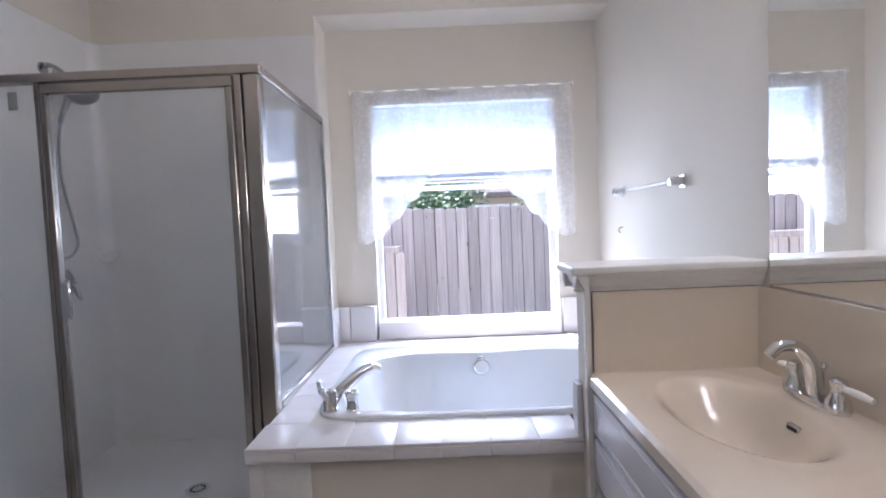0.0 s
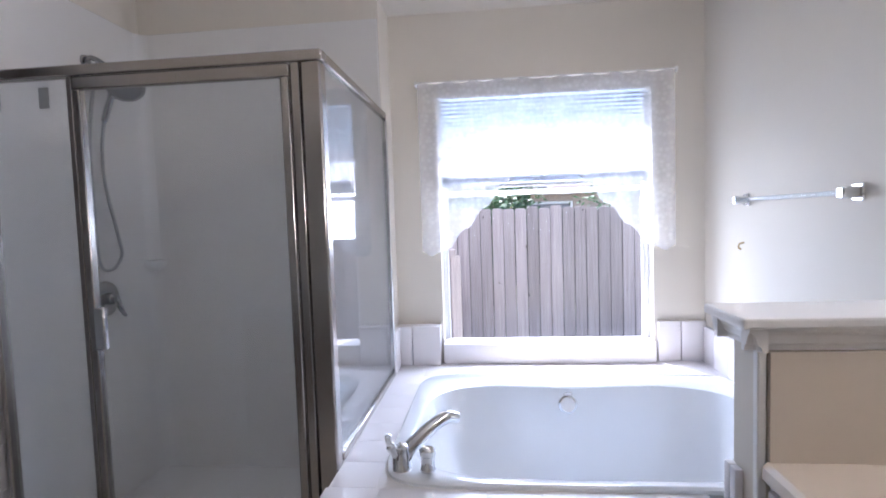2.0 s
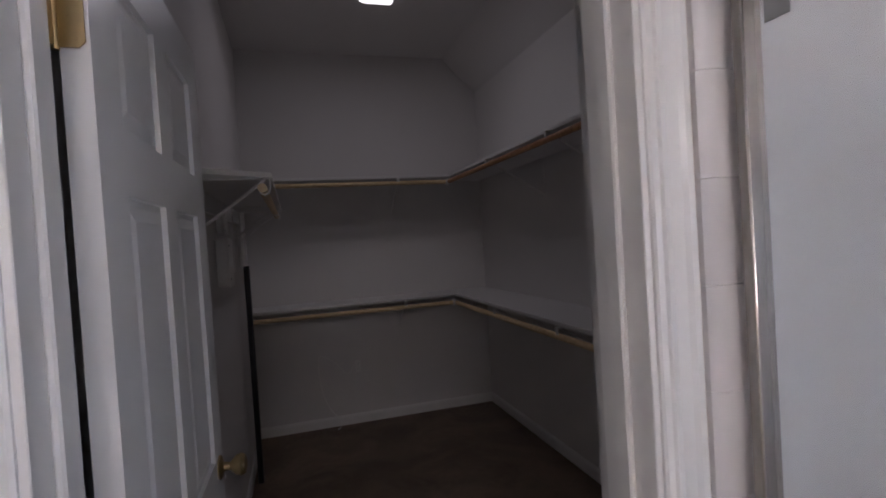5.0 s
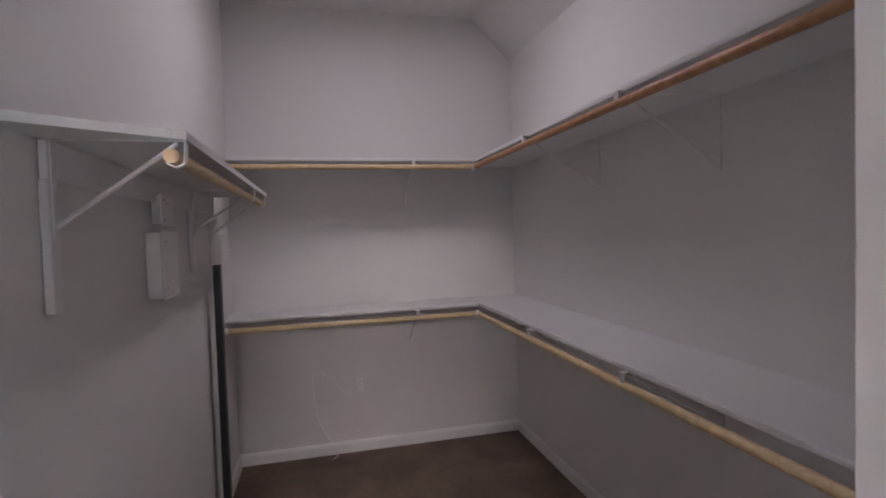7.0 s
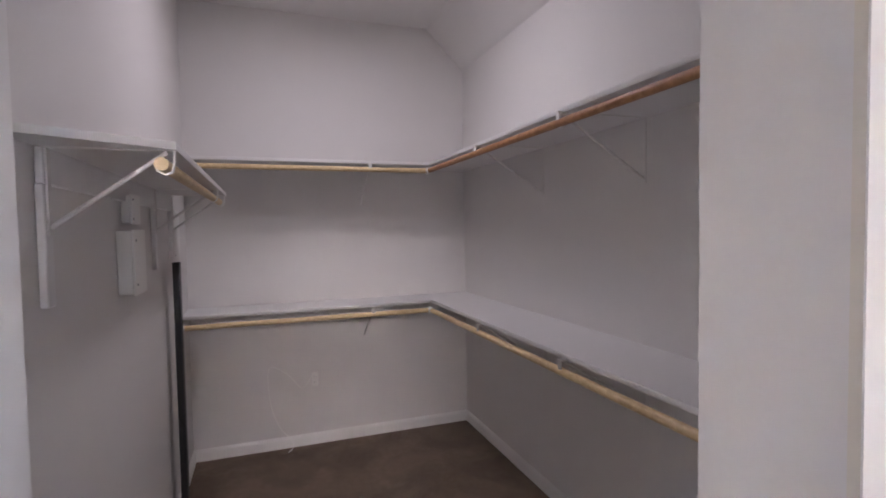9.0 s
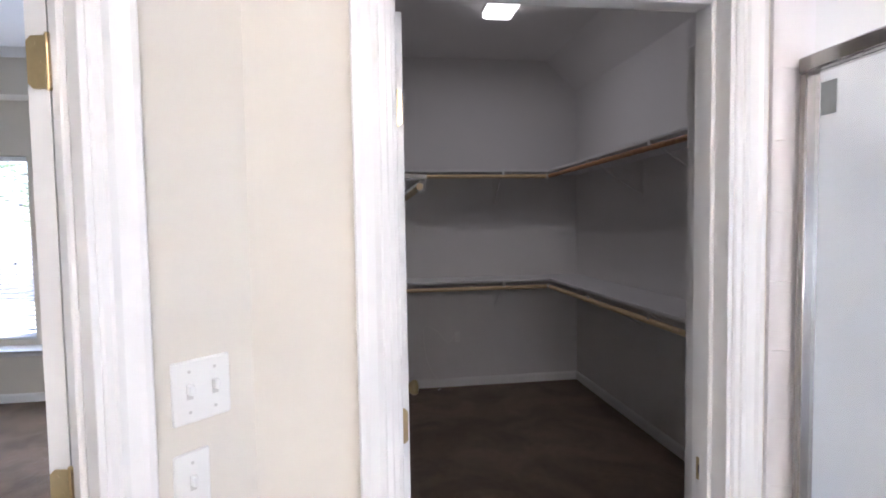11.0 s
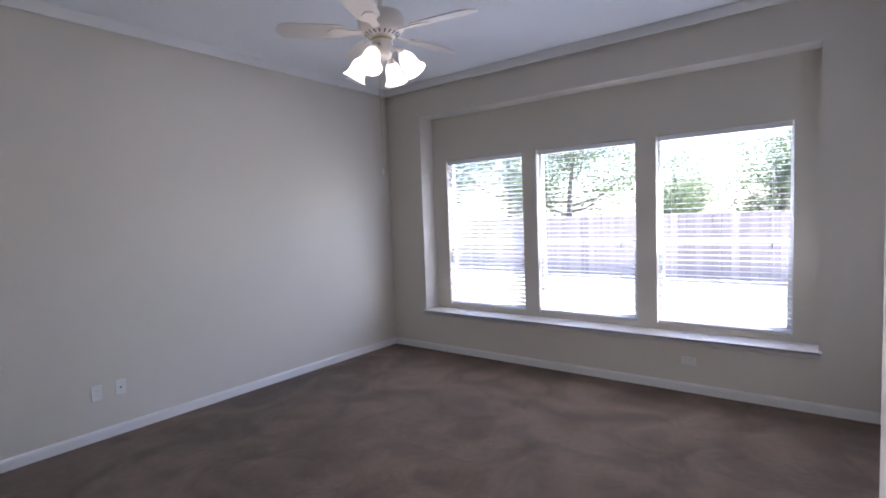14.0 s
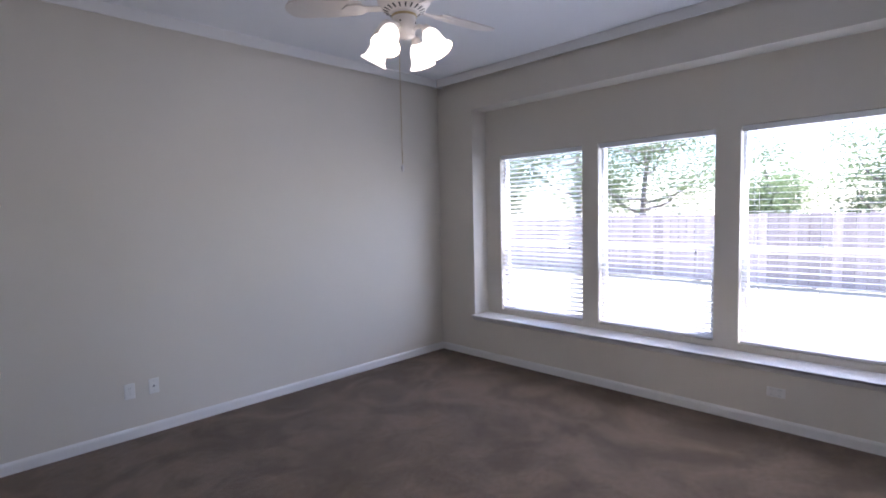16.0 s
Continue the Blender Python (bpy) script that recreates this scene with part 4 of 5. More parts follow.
part("slot", box(0.984, 0.987, 1.275, 1.305, 0.733, 0.741, 0.0005), BLACK, ofr)
for bx, by in BAS:
    part("drain", lathe([(0.022, 0.0), (0.022, 0.003), (0.016, 0.004), (0.0, 0.003)], None, 20, Matrix.Translation((bx, by, CZ - 0.1252)), True, False), CHROME, top)


def basin_faucet(m):
    th = thing("basin_faucet", m, "chrome centerset basin faucet with white porcelain levers", "faucet", "basin faucets")
    base = rings_mesh([rounded(0, 0, 0.030 * k, 0.098 * k, 2.8, z, 32) for k, z in ((1.0, 0.0), (1.0, 0.010), (0.9, 0.017), (0.6, 0.019))])
    part("base", base, CHROME, th)
    path = smooth_path([(0.0, 0.0, 0.015), (-0.005, 0.0, 0.06), (-0.015, 0.0, 0.105), (-0.045, 0.0, 0.138), (-0.085, 0.0, 0.140), (-0.112, 0.0, 0.118)])
    part("spout", tube(path, [0.019 - 0.006 * i / len(path) for i in range(len(path))], None, 14), CHROME, th)
    part("lift_rod", lathe([(0.003, 0.02), (0.003, 0.075), (0.010, 0.085), (0.008, 0.095)], None, 12, Matrix.Translation((0.020, 0, 0))), CHROME, th)
    for s in (-1, 1):
        post = part("handle_post", lathe([(0.027, 0.0), (0.026, 0.02), (0.018, 0.035), (0.015, 0.05), (0.019, 0.058), (0.017, 0.07), (0.006, 0.076)], None, 20, Matrix.Translation((0, s * 0.072, 0.008))), CHROME, th)
        part("lever", tube([(0.0, s * 0.072, 0.060), (0.004, s * 0.100, 0.060), (0.010, s * 0.128, 0.057), (0.014, s * 0.150, 0.053)], [0.006, 0.0085, 0.0095, 0.007], None, 12), PORCELAIN, post, "white porcelain lever")
    return th


fc = basin_faucet(Matrix.Translation((1.070, 1.328, CZ)))
copy_thing(fc, Matrix.Translation((1.070, 0.36, CZ)))
mi = thing("vanity_mirror", Matrix(), "large frameless wall mirror above the vanity", "mirror")
part("glass", box(EX - 0.008, EX - 0.0015, CY0, 1.576, 1.037, 2.10), MIRROR, mi, smooth=False)
part("channel", box(EX - 0.010, EX - 0.001, CY0, 1.576, 1.0325, 1.038, 0.001), NICKEL, mi)
vb = thing("vanity_light", Matrix.Translation((EX, 1.0, 2.42)), "chrome light bar with round bulbs above the mirror", "wall lamp")
part("bar", box(-0.05, -0.001, -0.46, 0.46, -0.05, 0.05, 0.006), CHROME, vb)
BULB = glow_material("lit_round_bulb", (1.0, 0.90, 0.79), 29)
for k in range(5):
    part("bulb", lathe([(0.018, -0.045), (0.03, -0.035), (0.040, -0.015), (0.042, 0.0), (0.036, 0.022), (0.02, 0.037), (0.004, 0.042)], None, 18, Matrix.Translation((-0.10, -0.36 + 0.18 * k, 0)) @ Matrix.Rotation(radians(-90), 4, "Y")), BULB, vb, "lit white globe bulb")

tb = thing("towel_bar", Matrix.Translation((EX, 2.105, 1.383)), "clear acrylic towel bar on chrome posts", "towel bar")
for y in (0.0, 0.66):
    ps = part("post", box(-0.060, 0.0, y - 0.016, y + 0.016, -0.018, 0.018, 0.005), CHROME, tb)
    part("wall_plate", box(-0.010, 0.0, y - 0.024, y + 0.024, -0.027, 0.027, 0.004), CHROME, ps)
part("bar", tube([(-0.040, 0.014, 0.0), (-0.040, 0.646, 0.0)], 0.009, None, 12), ACRYBAR, tb)
hk = thing("wall_hook", Matrix.Translation((EX, 2.80, 1.185)), "small bent brass hook on the white wall", "hook")
part("hook", tube(smooth_path([(0, 0, 0.012), (-0.018, 0, 0.006), (-0.022, 0, -0.010), (-0.012, 0, -0.018)]), 0.004, None, 8), BRASS, hk)

# ---- doors, switches ----
cd = door_leaf("closet_door", Matrix.Translation((WX - 0.155, DU0 + 0.012, 0)) @ Matrix.Rotation(radians(179), 4, "Z"), 0.722, 2.018, 2, "white six-panel closet door standing wide open", 1)
for z in (0.26, 1.06, 1.80):
    hinge(cd, -0.006, 0.002, z, 0, -1, -1, 0)
LEAFW = 0.425
la = door_leaf("bedroom_door", DIAG @ Matrix.Translation((BU1 - 0.018, 0.121, 0)) @ Matrix.Rotation(radians(38), 4, "Z") @ Matrix.Diagonal((1, -1, 1, 1)), LEAFW, 2.018, 1, "narrow white panelled bedroom door leaf folded open", 0)
lb = door_leaf("bedroom_door", DIAG @ Matrix.Translation((BU0 + 0.018, 0.121, 0)) @ Matrix.Rotation(radians(142), 4, "Z"), LEAFW, 2.018, 1, "narrow white panelled bedroom door leaf folded open", 0)
for lf in (la, lb):
    for z in (0.26, 1.09, 1.805):
        hinge(lf, -0.004, 0.003, z, 0.0, -1, -0.616, 0.788)
st = thing("strike_plate", PART @ Matrix.Translation((DU1 - 0.016, 0.085, 0.925)), "brass strike plate on the closet jamb", "strike plate")
part("plate", box(-0.0018, 0.0, -0.014, 0.014, -0.028, 0.028, 0.0005), BRASS, st)
part("hole", box(-0.0022, -0.0016, -0.006, 0.006, -0.011, 0.011), BLACK, st)
plate("light_switch", DIAG @ Matrix.Translation((1.687, -0.0005, 1.247)), 0.106, 0.112, "white double toggle switch plate on the cream wall", "switch")
plate("light_switch", DIAG @ Matrix.Translation((1.664, -0.0005, 1.085)), 0.064, 0.112, "white single toggle switch plate on the cream wall", "switch")
plate("wall_outlet", Matrix.Translation((-2.315, -3.7695, 0.355)) @ Matrix.Rotation(radians(180), 4, "Z"), 0.070, 0.115, "white duplex outlet plate low on the bedroom wall", "outlet")
plate("cable_jack", Matrix.Translation((-2.475, -3.7695, 0.358)) @ Matrix.Rotation(radians(180), 4, "Z"), 0.070, 0.115, "white cable jack plate with a dark centre beside the outlet", "jack")
plate("wall_outlet", Matrix.Translation((-5.5595, -0.40, 0.27)) @ Matrix.Rotation(radians(90), 4, "Z"), 0.115, 0.070, "white wide outlet plate under the bay sill", "outlet")

# ---- closet ----
SHU, SHL = 2.000, 1.034
RX, RY = -4.935, 2.625


def shelf_board(x0, x1, y0, y1, z, label):
    th = thing("closet_shelf", Matrix.Translation((0, 0, z)), label, "shelf", "closet shelves")
    along_x = x1 - x0 > y1 - y0
    e = 0.008
    if along_x:
        part("board", box(x0, x1, y0 + e, y1, -0.019, 0.0, 0.0015), SHELF, th)
        part("front_edge", box(x0, x1, y0, y0 + e - 0.0004, -0.0205, 0.0005, 0.003, None, 2), SHELF, th)
    else:
        part("board", box(x0, x1 - e, y0, y1, -0.019, 0.0, 0.0015), SHELF, th)
        part("front_edge", box(x1 - e + 0.0004, x1, y0, y1, -0.0205, 0.0005, 0.003, None, 2), SHELF, th)
    return th


def cleat(th, x0, x1, y0, y1):
    part("cleat", box(x0, x1, y0, y1, -0.105, -0.0195, 0.003), SHELF, th)


for z in (SHU, SHL):
    w = shelf_board(-5.279, RX - 0.015, 1.051, RY + 0.012, z, "white painted closet shelf on the end wall")
    n = shelf_board(-5.279, -2.085, RY + 0.014, 3.029, z, "long white painted closet shelf")
s = thing("closet_shelf", Matrix.Translation((0, 0, 1.762)), "short white closet shelf with a slanted end", "shelf", "closet shelves")
part("board", prism([(-4.72, 1.051), (-2.80, 1.051), (-2.982, 1.338), (-4.72, 1.338)], -0.019, 0.0), SHELF, s)
cleat(s, -4.72, -2.985, 1.051, 1.069)


def rod(p0, p1, label, cups=(1, 1), wood=None):
    th = thing("closet_rod", Matrix.Translation(p0), label, "closet rod", "closet rods")
    d = Vector(p1) - Vector(p0)
    part("dowel", tube([(0, 0, 0), d * 0.25, d * 0.5, d * 0.75, d], 0.0165, None, 16), wood or ROD, th)
    for p, s2, on in ((Vector((0, 0, 0)), 1, cups[0]), (d, -1, cups[1])):
        if not on:
            continue
        u = d.normalized() * s2
        part("end_cup", tube([p - u * 0.002, p + u * 0.014], 0.024, None, 16), PLASTIC, th)
    return th


for z in (SHU - 0.060, SHL - 0.068):
    rod((RX, 1.056, z), (RX, RY - 0.002, z), "round pine closet rod under the end shelf")
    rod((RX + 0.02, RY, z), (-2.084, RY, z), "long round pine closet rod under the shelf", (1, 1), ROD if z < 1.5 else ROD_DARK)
rod((-4.70, 1.305, 1.708), (-2.985, 1.305, 1.708), "pine closet rod under the short shelf", (1, 0))


def shelf_bracket(m, depth, drop=0.27):
    """Steel shelf-and-rod bracket: x runs out from the wall, z = 0 under the shelf."""
    th = thing("shelf_bracket", m, "white steel shelf and rod bracket", "shelf bracket", "closet brackets")
    part("top_strap", box(0.0, depth, -0.011, 0.011, -0.003, 0.0), PLASTIC, th)
    part("wall_strap", box(0.0, 0.004, -0.011, 0.011, -drop, 0.0), CLOSET, th)
    part("brace", tube([(0.004, 0, -drop + 0.02), (depth - 0.02, 0, -0.006)], 0.0055, None, 8), CLOSET, th)
    c = [(depth - 0.004, 0, -0.003), (depth - 0.004, 0, -0.03), (depth - 0.008, 0, -0.052), (depth - 0.024, 0, -0.060), (depth - 0.042, 0, -0.050)]
    hook = bmesh.new()
    for a, b in zip(c, c[1:]):
        d = (Vector(b) - Vector(a)).normalized()
        nn = Vector((d.z, 0, -d.x)) * 0.0018
        rings_mesh([[Vector(a) + Vector((0, y, 0)) + nn * q for y, q in ((-0.011, -1), (0.011, -1), (0.011, 1), (-0.011, 1))], [Vector(b) + d * 0.001 + Vector((0, y, 0)) + nn * q for y, q in ((-0.011, -1), (0.011, -1), (0.011, 1), (-0.011, 1))]], hook)
    part("rod_hook", hook, PLASTIC, th)
    return th


first = second = None
for z in (SHU - 0.0192, SHL - 0.0192):
    for x in (-4.09, -3.29, -2.49):
        m = Matrix.Translation((x, 3.0285, z)) @ Matrix.Rotation(radians(-90), 4, "Z")
        first = copy_thing(first, m) if first else shelf_bracket(m, 0.4195)
    second = copy_thing(second, Matrix.Translation((-5.2785, 2.215, z))) if second else shelf_bracket(Matrix.Translation((-5.2785, 2.215, z)), 0.3605)
sb = shelf_bracket(Matrix.Translation((-3.0, 1.070, 1.7428)) @ Matrix.Rotation(radians(90), 4, "Z"), 0.266, 0.205)
part("mounting_strip", box(-0.019, -0.0005, -0.022, 0.022, -0.37, -0.085, 0.003), SHELF, sb)
copy_thing(sb, Matrix.Translation((-4.22, 1.070, 1.7428)) @ Matrix.Rotation(radians(90), 4, "Z"))
copy_thing(sb, Matrix.Translation((-4.66, 1.070, 1.7428)) @ Matrix.Rotation(radians(90), 4, "Z"))


def wall_box(name, x0, x1, z0, z1, d, label):
    th = thing(name, Matrix.Translation(((x0 + x1) / 2, 1.0505, (z0 + z1) / 2)), label, "wall box")
    w, h = (x1 - x0) / 2, (z1 - z0) / 2
    part("case", box(-w, w, 0.0, d, -h, h, 0.004), PLASTIC, th)
    part("cover", box(-w - 0.004, w + 0.004, d, d + 0.006, -h - 0.004, h + 0.004, 0.002), PLASTIC, th)
    for z in (-h * 0.7, h * 0.7):
        part("screw", lathe([(0.004, 0), (0.004, 0.002)], None, 8, Matrix.Translation((w * 0.7, d + 0.006, z)) @ Matrix.Rotation(radians(-90), 4, "X")), GREY, th)
    return th


wall_box("alarm_box", -3.79, -3.62, 1.325, 1.55, 0.05, "white metal alarm box screwed to the closet wall")
wall_box("chime_box", -3.83, -3.70, 1.578, 1.68, 0.03, "small white plastic box above the alarm box")
wall_box("access_cover", -4.93, -4.72, 1.37, 1.66, 0.008, "flat white access cover on the closet wall")
pole = thing("black_pole", Matrix.Translation((-4.50, 1.105, 0.0)), "slim black metal pole standing against the closet wall", "pole")
part("tube", box(-0.030, 0.030, -0.016, 0.016, 0.004, 1.375, 0.004), BLACK, pole)
part("end_cap", box(-0.031, 0.031, -0.017, 0.017, 1.375, 1.388, 0.003), BLACK, pole)
part("foot_cap", box(-0.031, 0.031, -0.017, 0.017, 0.0, 0.006, 0.002), BLACK, pole)
plate("wall_outlet", Matrix.Translation((-5.2795, 1.85, 0.47)) @ Matrix.Rotation(radians(90), 4, "Z"), 0.045, 0.10, "small white outlet on the closet end wall", "outlet")
cb = thing("loose_cable", Matrix.Translation((-5.272, 1.54, 0.58)), "thin white loose cable hanging to the carpet", "cable")
part("wire", tube(smooth_path([(0, 0.30, -0.06), (0.006, 0.22, -0.16), (0.006, 0.12, -0.05), (0.004, 0.0, 0.0), (0.008, 0.005, -0.25), (0.010, 0.06, -0.42), (0.03, 0.13, -0.51), (0.05, 0.14, -0.565), (0.09, 0.11, -0.574)]), 0.003, None, 6), PLASTIC, cb)
cl = thing("ceiling_light", Matrix.Translation((-4.09, 2.0, 3.05)), "square lit acrylic ceiling light in the closet", "ceiling light")
part("frame", box(-0.17, 0.17, -0.112, 0.112, -0.02, 0.0, 0.004), PLASTIC, cl)
part("diffuser", rings_mesh([[Vector((sx * a, sy * b, z)) for sx, sy in ((-1, -1), (1, -1), (1, 1), (-1, 1))] for a, b, z in ((0.163, 0.105, -0.02), (0.163, 0.105, -0.045), (0.14, 0.085, -0.066))]), LENS, cl, "glowing ribbed acrylic lens")

# ---- bedroom ceiling fan ----
FX, FY = -3.0, -1.377


def vent(a):
    """A slot let into the sloping underside of the fan motor."""
    m = Matrix.Rotation(a, 4, "Z")
    return rings_mesh([[m @ Vector((x, y, z + o)) for x, z, y in ((0.072, -0.5712, -0.003), (0.096, -0.5626, -0.004), (0.096, -0.5626, 0.004), (0.072, -0.5712, 0.003))] for o in (-0.0012, 0.002)])


fan = thing("ceiling_fan", Matrix.Translation((FX, FY, H)), "white five-blade ceiling fan with four lit tulip shades", "ceiling fan")
part("canopy", lathe([(0.065, 0.0), (0.062, -0.02), (0.045, -0.05), (0.016, -0.062)], None, 24), BLADE, fan)
part("downrod", lathe([(0.012, -0.05), (0.012, -0.44)], None, 12), BLADE, fan)
part("motor", lathe([(0.02, -0.425), (0.06, -0.44), (0.115, -0.46), (0.125, -0.49), (0.122, -0.53), (0.10, -0.56), (0.06, -0.575), (0.055, -0.60)], None, 32), BLADE, fan)
for k in range(20):
    a = 0.314159 * k
    part("vent_slot", vent(a), BLACK, fan)
part("neck_ring", lathe([(0.058, -0.586), (0.0595, -0.588), (0.0595, -0.594), (0.058, -0.596)], None, 24), BRASS, fan)
for a in (0.5, 2.1, 3.7, 5.3):
    part("screw", lathe([(0.004, 0.0), (0.004, 0.003), (0.002, 0.004)], None, 8, Matrix.Rotation(a, 4, "Z") @ Matrix.Translation((0.0525, 0, -0.625)) @ Matrix.Rotation(radians(90), 4, "Y")), BLACK, fan)
part("switch_housing", lathe([(0.052, -0.595), (0.054, -0.61), (0.050, -0.66), (0.042, -0.68), (0.020, -0.69)], None, 24), BLADE, fan)
for k in range(5):
    a = radians(28 + 72 * k)
    mm = Matrix.Rotation(a, 4, "Z") @ Matrix.Translation((0, 0, -0.548)) @ Matrix.Rotation(radians(12), 4, "X")
    out = [(0.19, -0.045), (0.23, -0.056), (0.36, -0.064), (0.47, -0.066), (0.515, -0.055), (0.54, -0.02), (0.54, 0.02), (0.515, 0.055), (0.47, 0.066), (0.36, 0.064), (0.23, 0.056), (0.19, 0.045)]
    bl = part("blade", rings_mesh([[mm @ Vector((x, y, z)) for x, y in out] for z in (-0.003, 0.003)]), BLADE, fan)
    arm = [(0.10, -0.018), (0.17, -0.02), (0.20, -0.036), (0.26, -0.03), (0.285, 0.0), (0.26, 0.03), (0.20, 0.036), (0.17, 0.02), (0.10, 0.018)]
    part("blade_iron", rings_mesh([[mm @ Vector((x, y, z)) for x, y in arm] for z in (-0.009, -0.0035)]), BLADE, bl)
for k in range(4):
    a = radians(20 + 90 * k)
    d = Vector((math.cos(a), math.sin(a), 0))
    p0 = Vector((0, 0, -0.655)) + d * 0.045
    p1 = Vector((0, 0, -0.668)) + d * 0.112
    arm = part("lamp_arm", tube(smooth_path([p0, p0 + d * 0.03 + Vector((0, 0, 0.008)), p1]), 0.010), BLADE, fan)
    mm = look(p1, p1 + d * 0.62 + Vector((0, 0, -1.0)))
    part("socket", lathe([(0.018, 0.015), (0.024, 0.0), (0.026, -0.02)], None, 16, mm), BLADE, arm)
    part("bulb", lathe([(0.012, -0.02), (0.014, -0.04), (0.022, -0.062), (0.023, -0.075), (0.015, -0.090), (0.003, -0.095)], None, 14, mm), FAN_BULB, fan, "lit white lamp bulb")
    part("shade", lathe([(0.025, -0.010), (0.036, -0.025), (0.044, -0.050), (0.046, -0.078), (0.052, -0.102), (0.066, -0.121), (0.064, -0.122), (0.050, -0.102), (0.043, -0.078), (0.041, -0.050), (0.033, -0.025)], None, 28, mm, False, False), SHADE, fan, "lit frosted tulip glass shade")
for x, y, l in ((0.045, 0.01, 0.62),):
    ch = part("pull_chain", tube([(x, y, -0.66), (x, y, -0.66 - l)], 0.0016, None, 6), BRASS, fan)
    part("chain_weight", lathe([(0.003, 0.012), (0.007, 0.0), (0.006, -0.016), (0.002, -0.022)], None, 10, Matrix.Translation((x, y, -0.66 - l))), PORCELAIN, ch)

# ---- outdoors ----
GZ = -0.28
structure("ground", box(-160, 160, -160, 160, GZ - 0.3, GZ), LAWN, "pale sunlit dry lawn", "ground")


def fence(name, m, length, height, pitch, label, seed):
    rnd = random.Random(seed)
    th = thing(name, m, label, "fence")
    meshes = []
    for v in range(5):
        w, hh = pitch * 0.5 - 0.0006 - 0.0012 * (v == 4), height + 0.015 * math.sin(v * 2.4)
        c = 0.024
        rings = []
        for d, y in ((0.004, 0.0), (0.0, 0.007), (0.0, 0.018)):
            q = w - d
            rings.append([Vector((x, y, z)) for x, z in ((-q, 0.03 + d), (q, 0.03 + d), (q, hh - c - d), (q - c, hh - d), (-q + c, hh - d), (-q, hh - c - d))])
        me = mesh_of("board", rings_mesh(rings), FENCE)
        # side faces and chamfers take the dark wood, painting shade into the joints
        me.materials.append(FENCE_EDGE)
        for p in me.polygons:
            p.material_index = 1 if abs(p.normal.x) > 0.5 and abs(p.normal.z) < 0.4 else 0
        meshes.append(me)
    x = 0.0
    while x < length:
        ob = new("board", rnd.choice(meshes))
        ob.parent = th
        ob.location = (x, rnd.uniform(-0.005, 0.005), rnd.uniform(-0.012, 0.0))
        ob.rotation_euler = (0, radians(rnd.uniform(-0.12, 0.12)), 0)
        x += pitch
    for z in (0.25, height * 0.52, height - 0.3):
        part("rail", box(-pitch / 2, length - pitch / 2, 0.021, 0.06, z, z + 0.085, 0.004), FENCE, th)
    k = 0.0
    while k < length:
        part("post", box(k - 0.045, k + 0.045, 0.061, 0.15, -0.1, height - 0.06, 0.005), FENCE, th)
        k += 2.4
    return th


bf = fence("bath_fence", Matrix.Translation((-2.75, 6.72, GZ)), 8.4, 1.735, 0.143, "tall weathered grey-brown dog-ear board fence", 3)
for k, (x, z, r) in enumerate(((0.32, 1.55, 0.012), (0.76, 1.19, 0.018), (0.64, 1.36, 0.011), (0.77, 0.62, 0.015), (1.33, 1.60, 0.010), (1.60, 0.52, 0.010), (1.76, 0.66, 0.009), (1.83, 0.84, 0.010), (0.47, 0.77, 0.010))):
    part("knot", lathe([(r * 0.75, 0.0), (r * 0.72, 0.0015), (0.0, 0.002)], None, 12, Matrix.Translation((x * 1.2 + 2.3, -0.0045, z * 1.05)) @ Matrix.Rotation(radians(90), 4, "X") @ Matrix.Diagonal((1, 1.5, 1, 1)), True, False), KNOT, bf, "dark oval knot")
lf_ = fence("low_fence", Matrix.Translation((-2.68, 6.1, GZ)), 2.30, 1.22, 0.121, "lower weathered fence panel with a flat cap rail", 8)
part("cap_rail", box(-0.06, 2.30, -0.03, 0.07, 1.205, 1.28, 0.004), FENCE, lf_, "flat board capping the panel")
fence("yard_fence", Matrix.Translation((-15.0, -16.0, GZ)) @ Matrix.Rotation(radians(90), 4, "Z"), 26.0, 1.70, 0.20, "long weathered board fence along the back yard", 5)


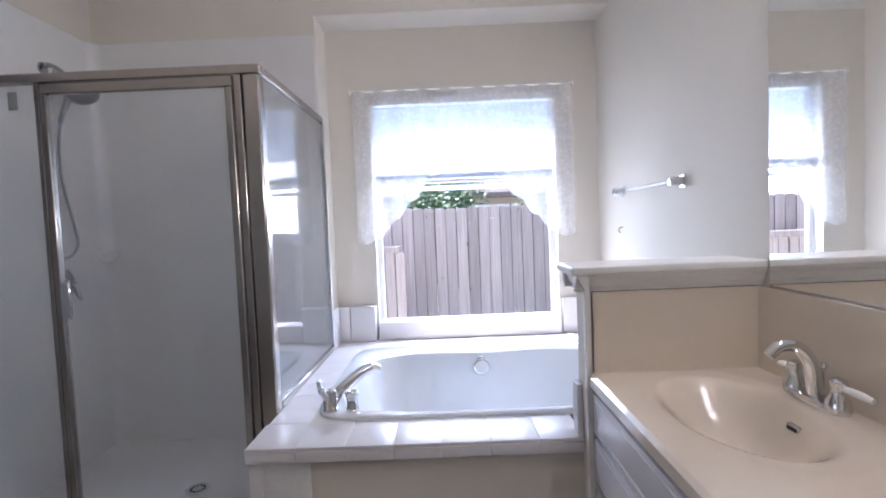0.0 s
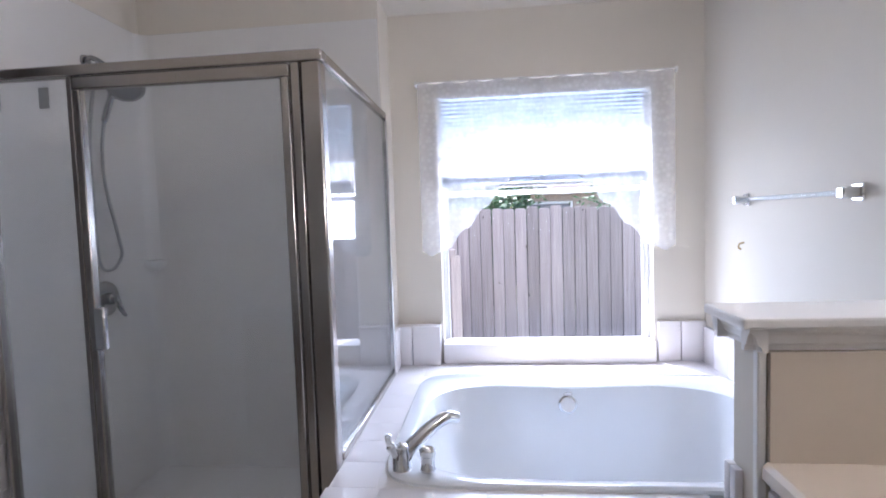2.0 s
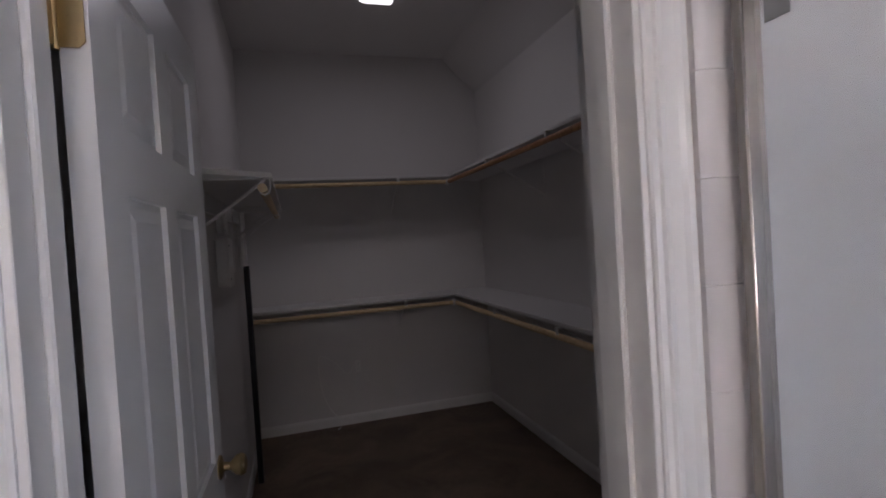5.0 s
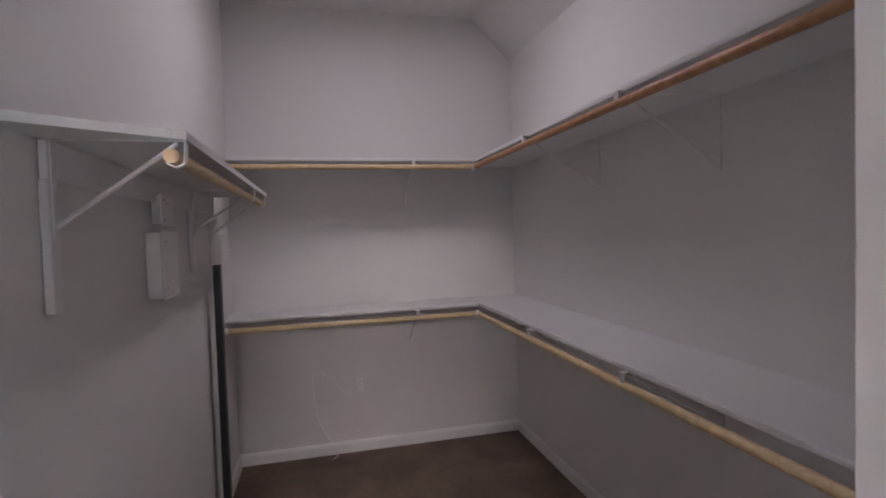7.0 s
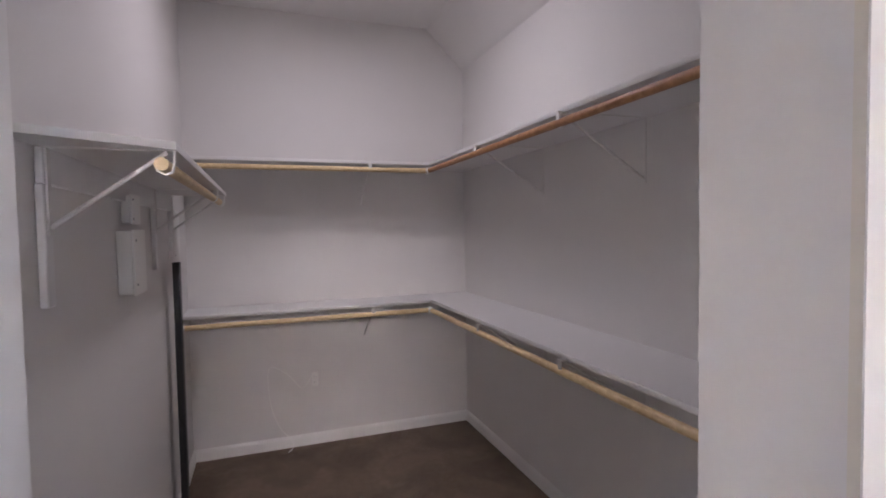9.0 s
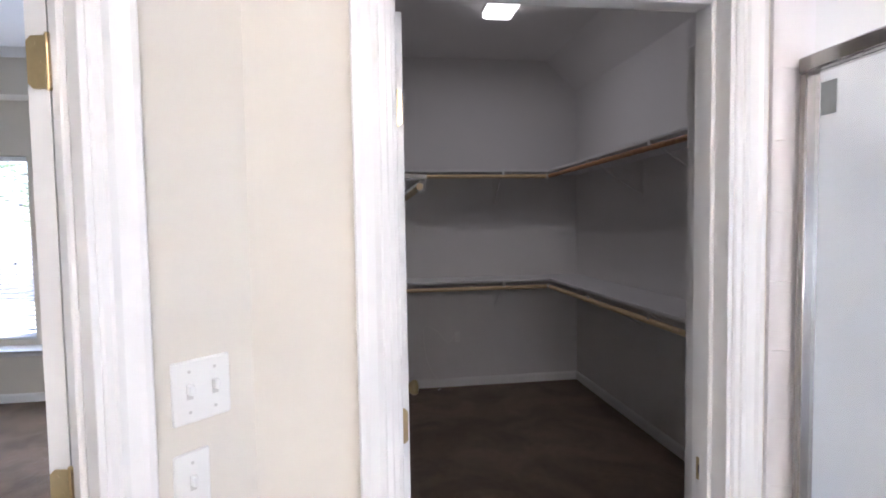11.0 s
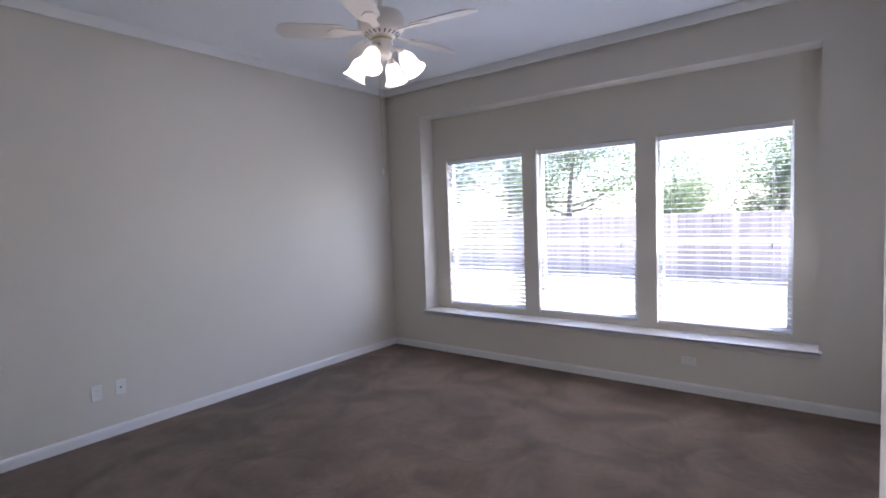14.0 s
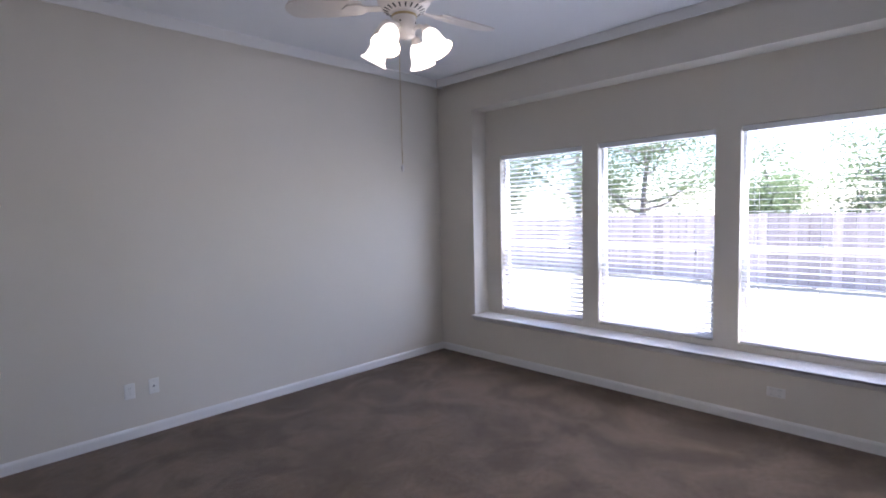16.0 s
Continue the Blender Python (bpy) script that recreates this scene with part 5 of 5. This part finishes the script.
def tree(name, m, height, spread, trunk, leaves, leaf, seed, label, low=0.35, foliage=None):
    rnd = random.Random(seed)
    th = thing(name, m, label, "tree" if trunk else "bush")
    tips = []
    bm = bmesh.new()
    if not trunk:
        for k in range(5):
            a = 1.2566 * k
            tube([(0.08 * math.cos(a), 0.08 * math.sin(a), -0.05), (0.3 * spread * math.cos(a), 0.3 * spread * math.sin(a), height * 0.6)], [0.025, 0.012], bm, 6)
    if trunk:
        tube(smooth_path([(0, 0, -0.05), (rnd.uniform(-.1, .1), rnd.uniform(-.1, .1), height * 0.35), (rnd.uniform(-.2, .2), rnd.uniform(-.2, .2), height * 0.8)], 5), [trunk * (1 - 0.07 * i) for i in range(11)], bm, 9)
    for k in range(11):
        a, z0 = rnd.uniform(0, 6.28), height * rnd.uniform(low * 0.7, 0.7)
        r = spread * rnd.uniform(0.45, 0.95)
        tip = Vector((r * math.cos(a), r * math.sin(a), min(height * 0.97, z0 + height * rnd.uniform(0.08, 0.3))))
        tube(smooth_path([(0, 0, z0), tip * 0.5 + Vector((0, 0, z0 * 0.35)), tip], 4), [max(0.008, (trunk or 0.05) * 0.4 * (1 - 0.1 * i)) for i in range(9)], bm, 6)
        tips.append(tip)
        tips.append(tip * 0.6 + Vector((0, 0, z0 * 0.3)))
    tips.append(Vector((0, 0, height * 0.9)))
    part("trunk", bm, BARK, th)
    vs, fs = [], []
    for k in range(leaves):
        c = rnd.choice(tips)
        q = spread * 0.42
        p = c + Vector((rnd.gauss(0, 0.5) * q, rnd.gauss(0, 0.5) * q, rnd.gauss(0, 0.4) * q))
        if p.z < height * low * 0.6:
            continue
        u = Vector((rnd.gauss(0, 1), rnd.gauss(0, 1), rnd.gauss(0, 0.5))).normalized() * leaf * rnd.uniform(0.6, 1.3)
        w = u.orthogonal().normalized() * leaf * 0.42
        i = len(vs)
        vs += [p - u, p - w, p + u, p + w]
        fs.append((i, i + 1, i + 2, i + 3))
    me = bpy.data.meshes.new("crown")
    me.from_pydata([tuple(v) for v in vs], [], fs)
    me.materials.append(foliage or LEAF)
    cr = new("crown", me)
    cr.parent = th
    return th


for i, (y, h, sp2) in enumerate(((-12.8, 5.0, 2.2), (-9.6, 7.0, 2.6), (-6.4, 6.2, 2.3), (-3.2, 3.7, 1.5), (-0.5, 3.9, 1.2), (5.2, 4.1, 1.5))):
    tree("yard_tree", Matrix.Translation((-17.5 - (i % 2) * 1.2, y, GZ)), h, sp2, 0.13, (9000, 9500, 7600, 5600, 3400, 2200)[i], 0.075, 20 + i, "leafy green tree beyond the yard fence")
tree("garden_bush", Matrix.Translation((0.15, 8.1, GZ)), 2.5, 0.85, 0.0, 6500, 0.05, 41, "dense green shrub behind the fence", 0.3, SHRUB)
tree("garden_bush", Matrix.Translation((2.1, 8.4, GZ)), 2.2, 0.7, 0.0, 3000, 0.05, 42, "dense green shrub behind the fence", 0.3, SHRUB)
nh = thing("neighbour_house", Matrix.Translation((1.6, 14.0, GZ)), "tan neighbouring house with a brown shingle roof", "house")
part("wall", box(-5, 5, 0, 6, 0, 2.35), SIDING, nh, smooth=False)
part("roof", rings_mesh([[Vector((x, -0.5, 2.3)), Vector((x, 3.0, 4.0)), Vector((x, 6.5, 2.3)), Vector((x, 6.5, 2.18)), Vector((x, -0.5, 2.18))] for x in (-5.4, 5.4)]), ROOFING, nh, "brown shingle roof", smooth=False)
for x in (-3.0, 0.0, 3.0):
    wn = part("window", box(x - 0.6, x + 0.6, -0.03, 0.01, 0.95, 2.0, 0.01), VINYL, nh)
    part("pane", box(x - 0.53, x + 0.53, -0.036, -0.031, 1.02, 1.93), GREY, wn, smooth=False)

# ---- tiles of the deck, last ----
deck_tiles = thing("deck_tiles", Matrix(), "white glazed tiles with pale grout round the tub", "tile")


def tile(x0, x1, y0, y1, z0, z1, b=0.0025):
    part("tile", box(x0, x1, y0, y1, z0, z1, b, None, 2), TILE, deck_tiles)


g = 0.0004
xs = [-0.49, -0.326, -0.168, -0.010, 0.147, 0.304, 0.461, 0.603]
for a, b in zip(xs, xs[1:]):
    tile(a + g, b - g, 1.690, TY0 - 0.002, DZ - 0.012, DZ, 0.002)
    tile(a + g, b - g, 1.688, 1.706, DZ - 0.048, DZ - 0.0125, 0.003)
y = TY0
while y < 2.93:
    tile(-0.473, TX0 - 0.003, y + g, min(y + 0.157, 2.99) - g, DZ - 0.012, DZ, 0.0022)
    y += 0.157
x = TX0
while x < EX - 0.02:
    tile(x + g, min(x + 0.157, EX - 0.002) - g, TY1 + 0.002, 3.195, DZ - 0.012, DZ, 0.0022)
    x += 0.157
# splash rows: left return, left and right of the window, east wall
for x0, x1 in ((-0.498, -0.415), (-0.413, -0.262)):
    tile(x0 + g, x1 - g, 3.120, 3.199, DZ, 0.77, 0.006)
for x0, x1 in ((0.885, 1.0), (1.002, 1.128)):
    tile(x0 + g, x1 - g, 3.175, 3.199, DZ, 0.77, 0.006)
y = 1.80
while y < 3.15:
    tile(EX - 0.022, EX - 0.001, y + g, min(y + 0.157, 3.17) - g, DZ, 0.745, 0.006)
    y += 0.157
tile(-0.499, -0.478, 2.962, 3.118, DZ, 0.77, 0.006)
for y0, y1 in ((1.700, 1.728), (1.731, 1.757)):
    tile(0.584, 0.604, y0, y1, DZ + 0.001, 0.725, 0.005)
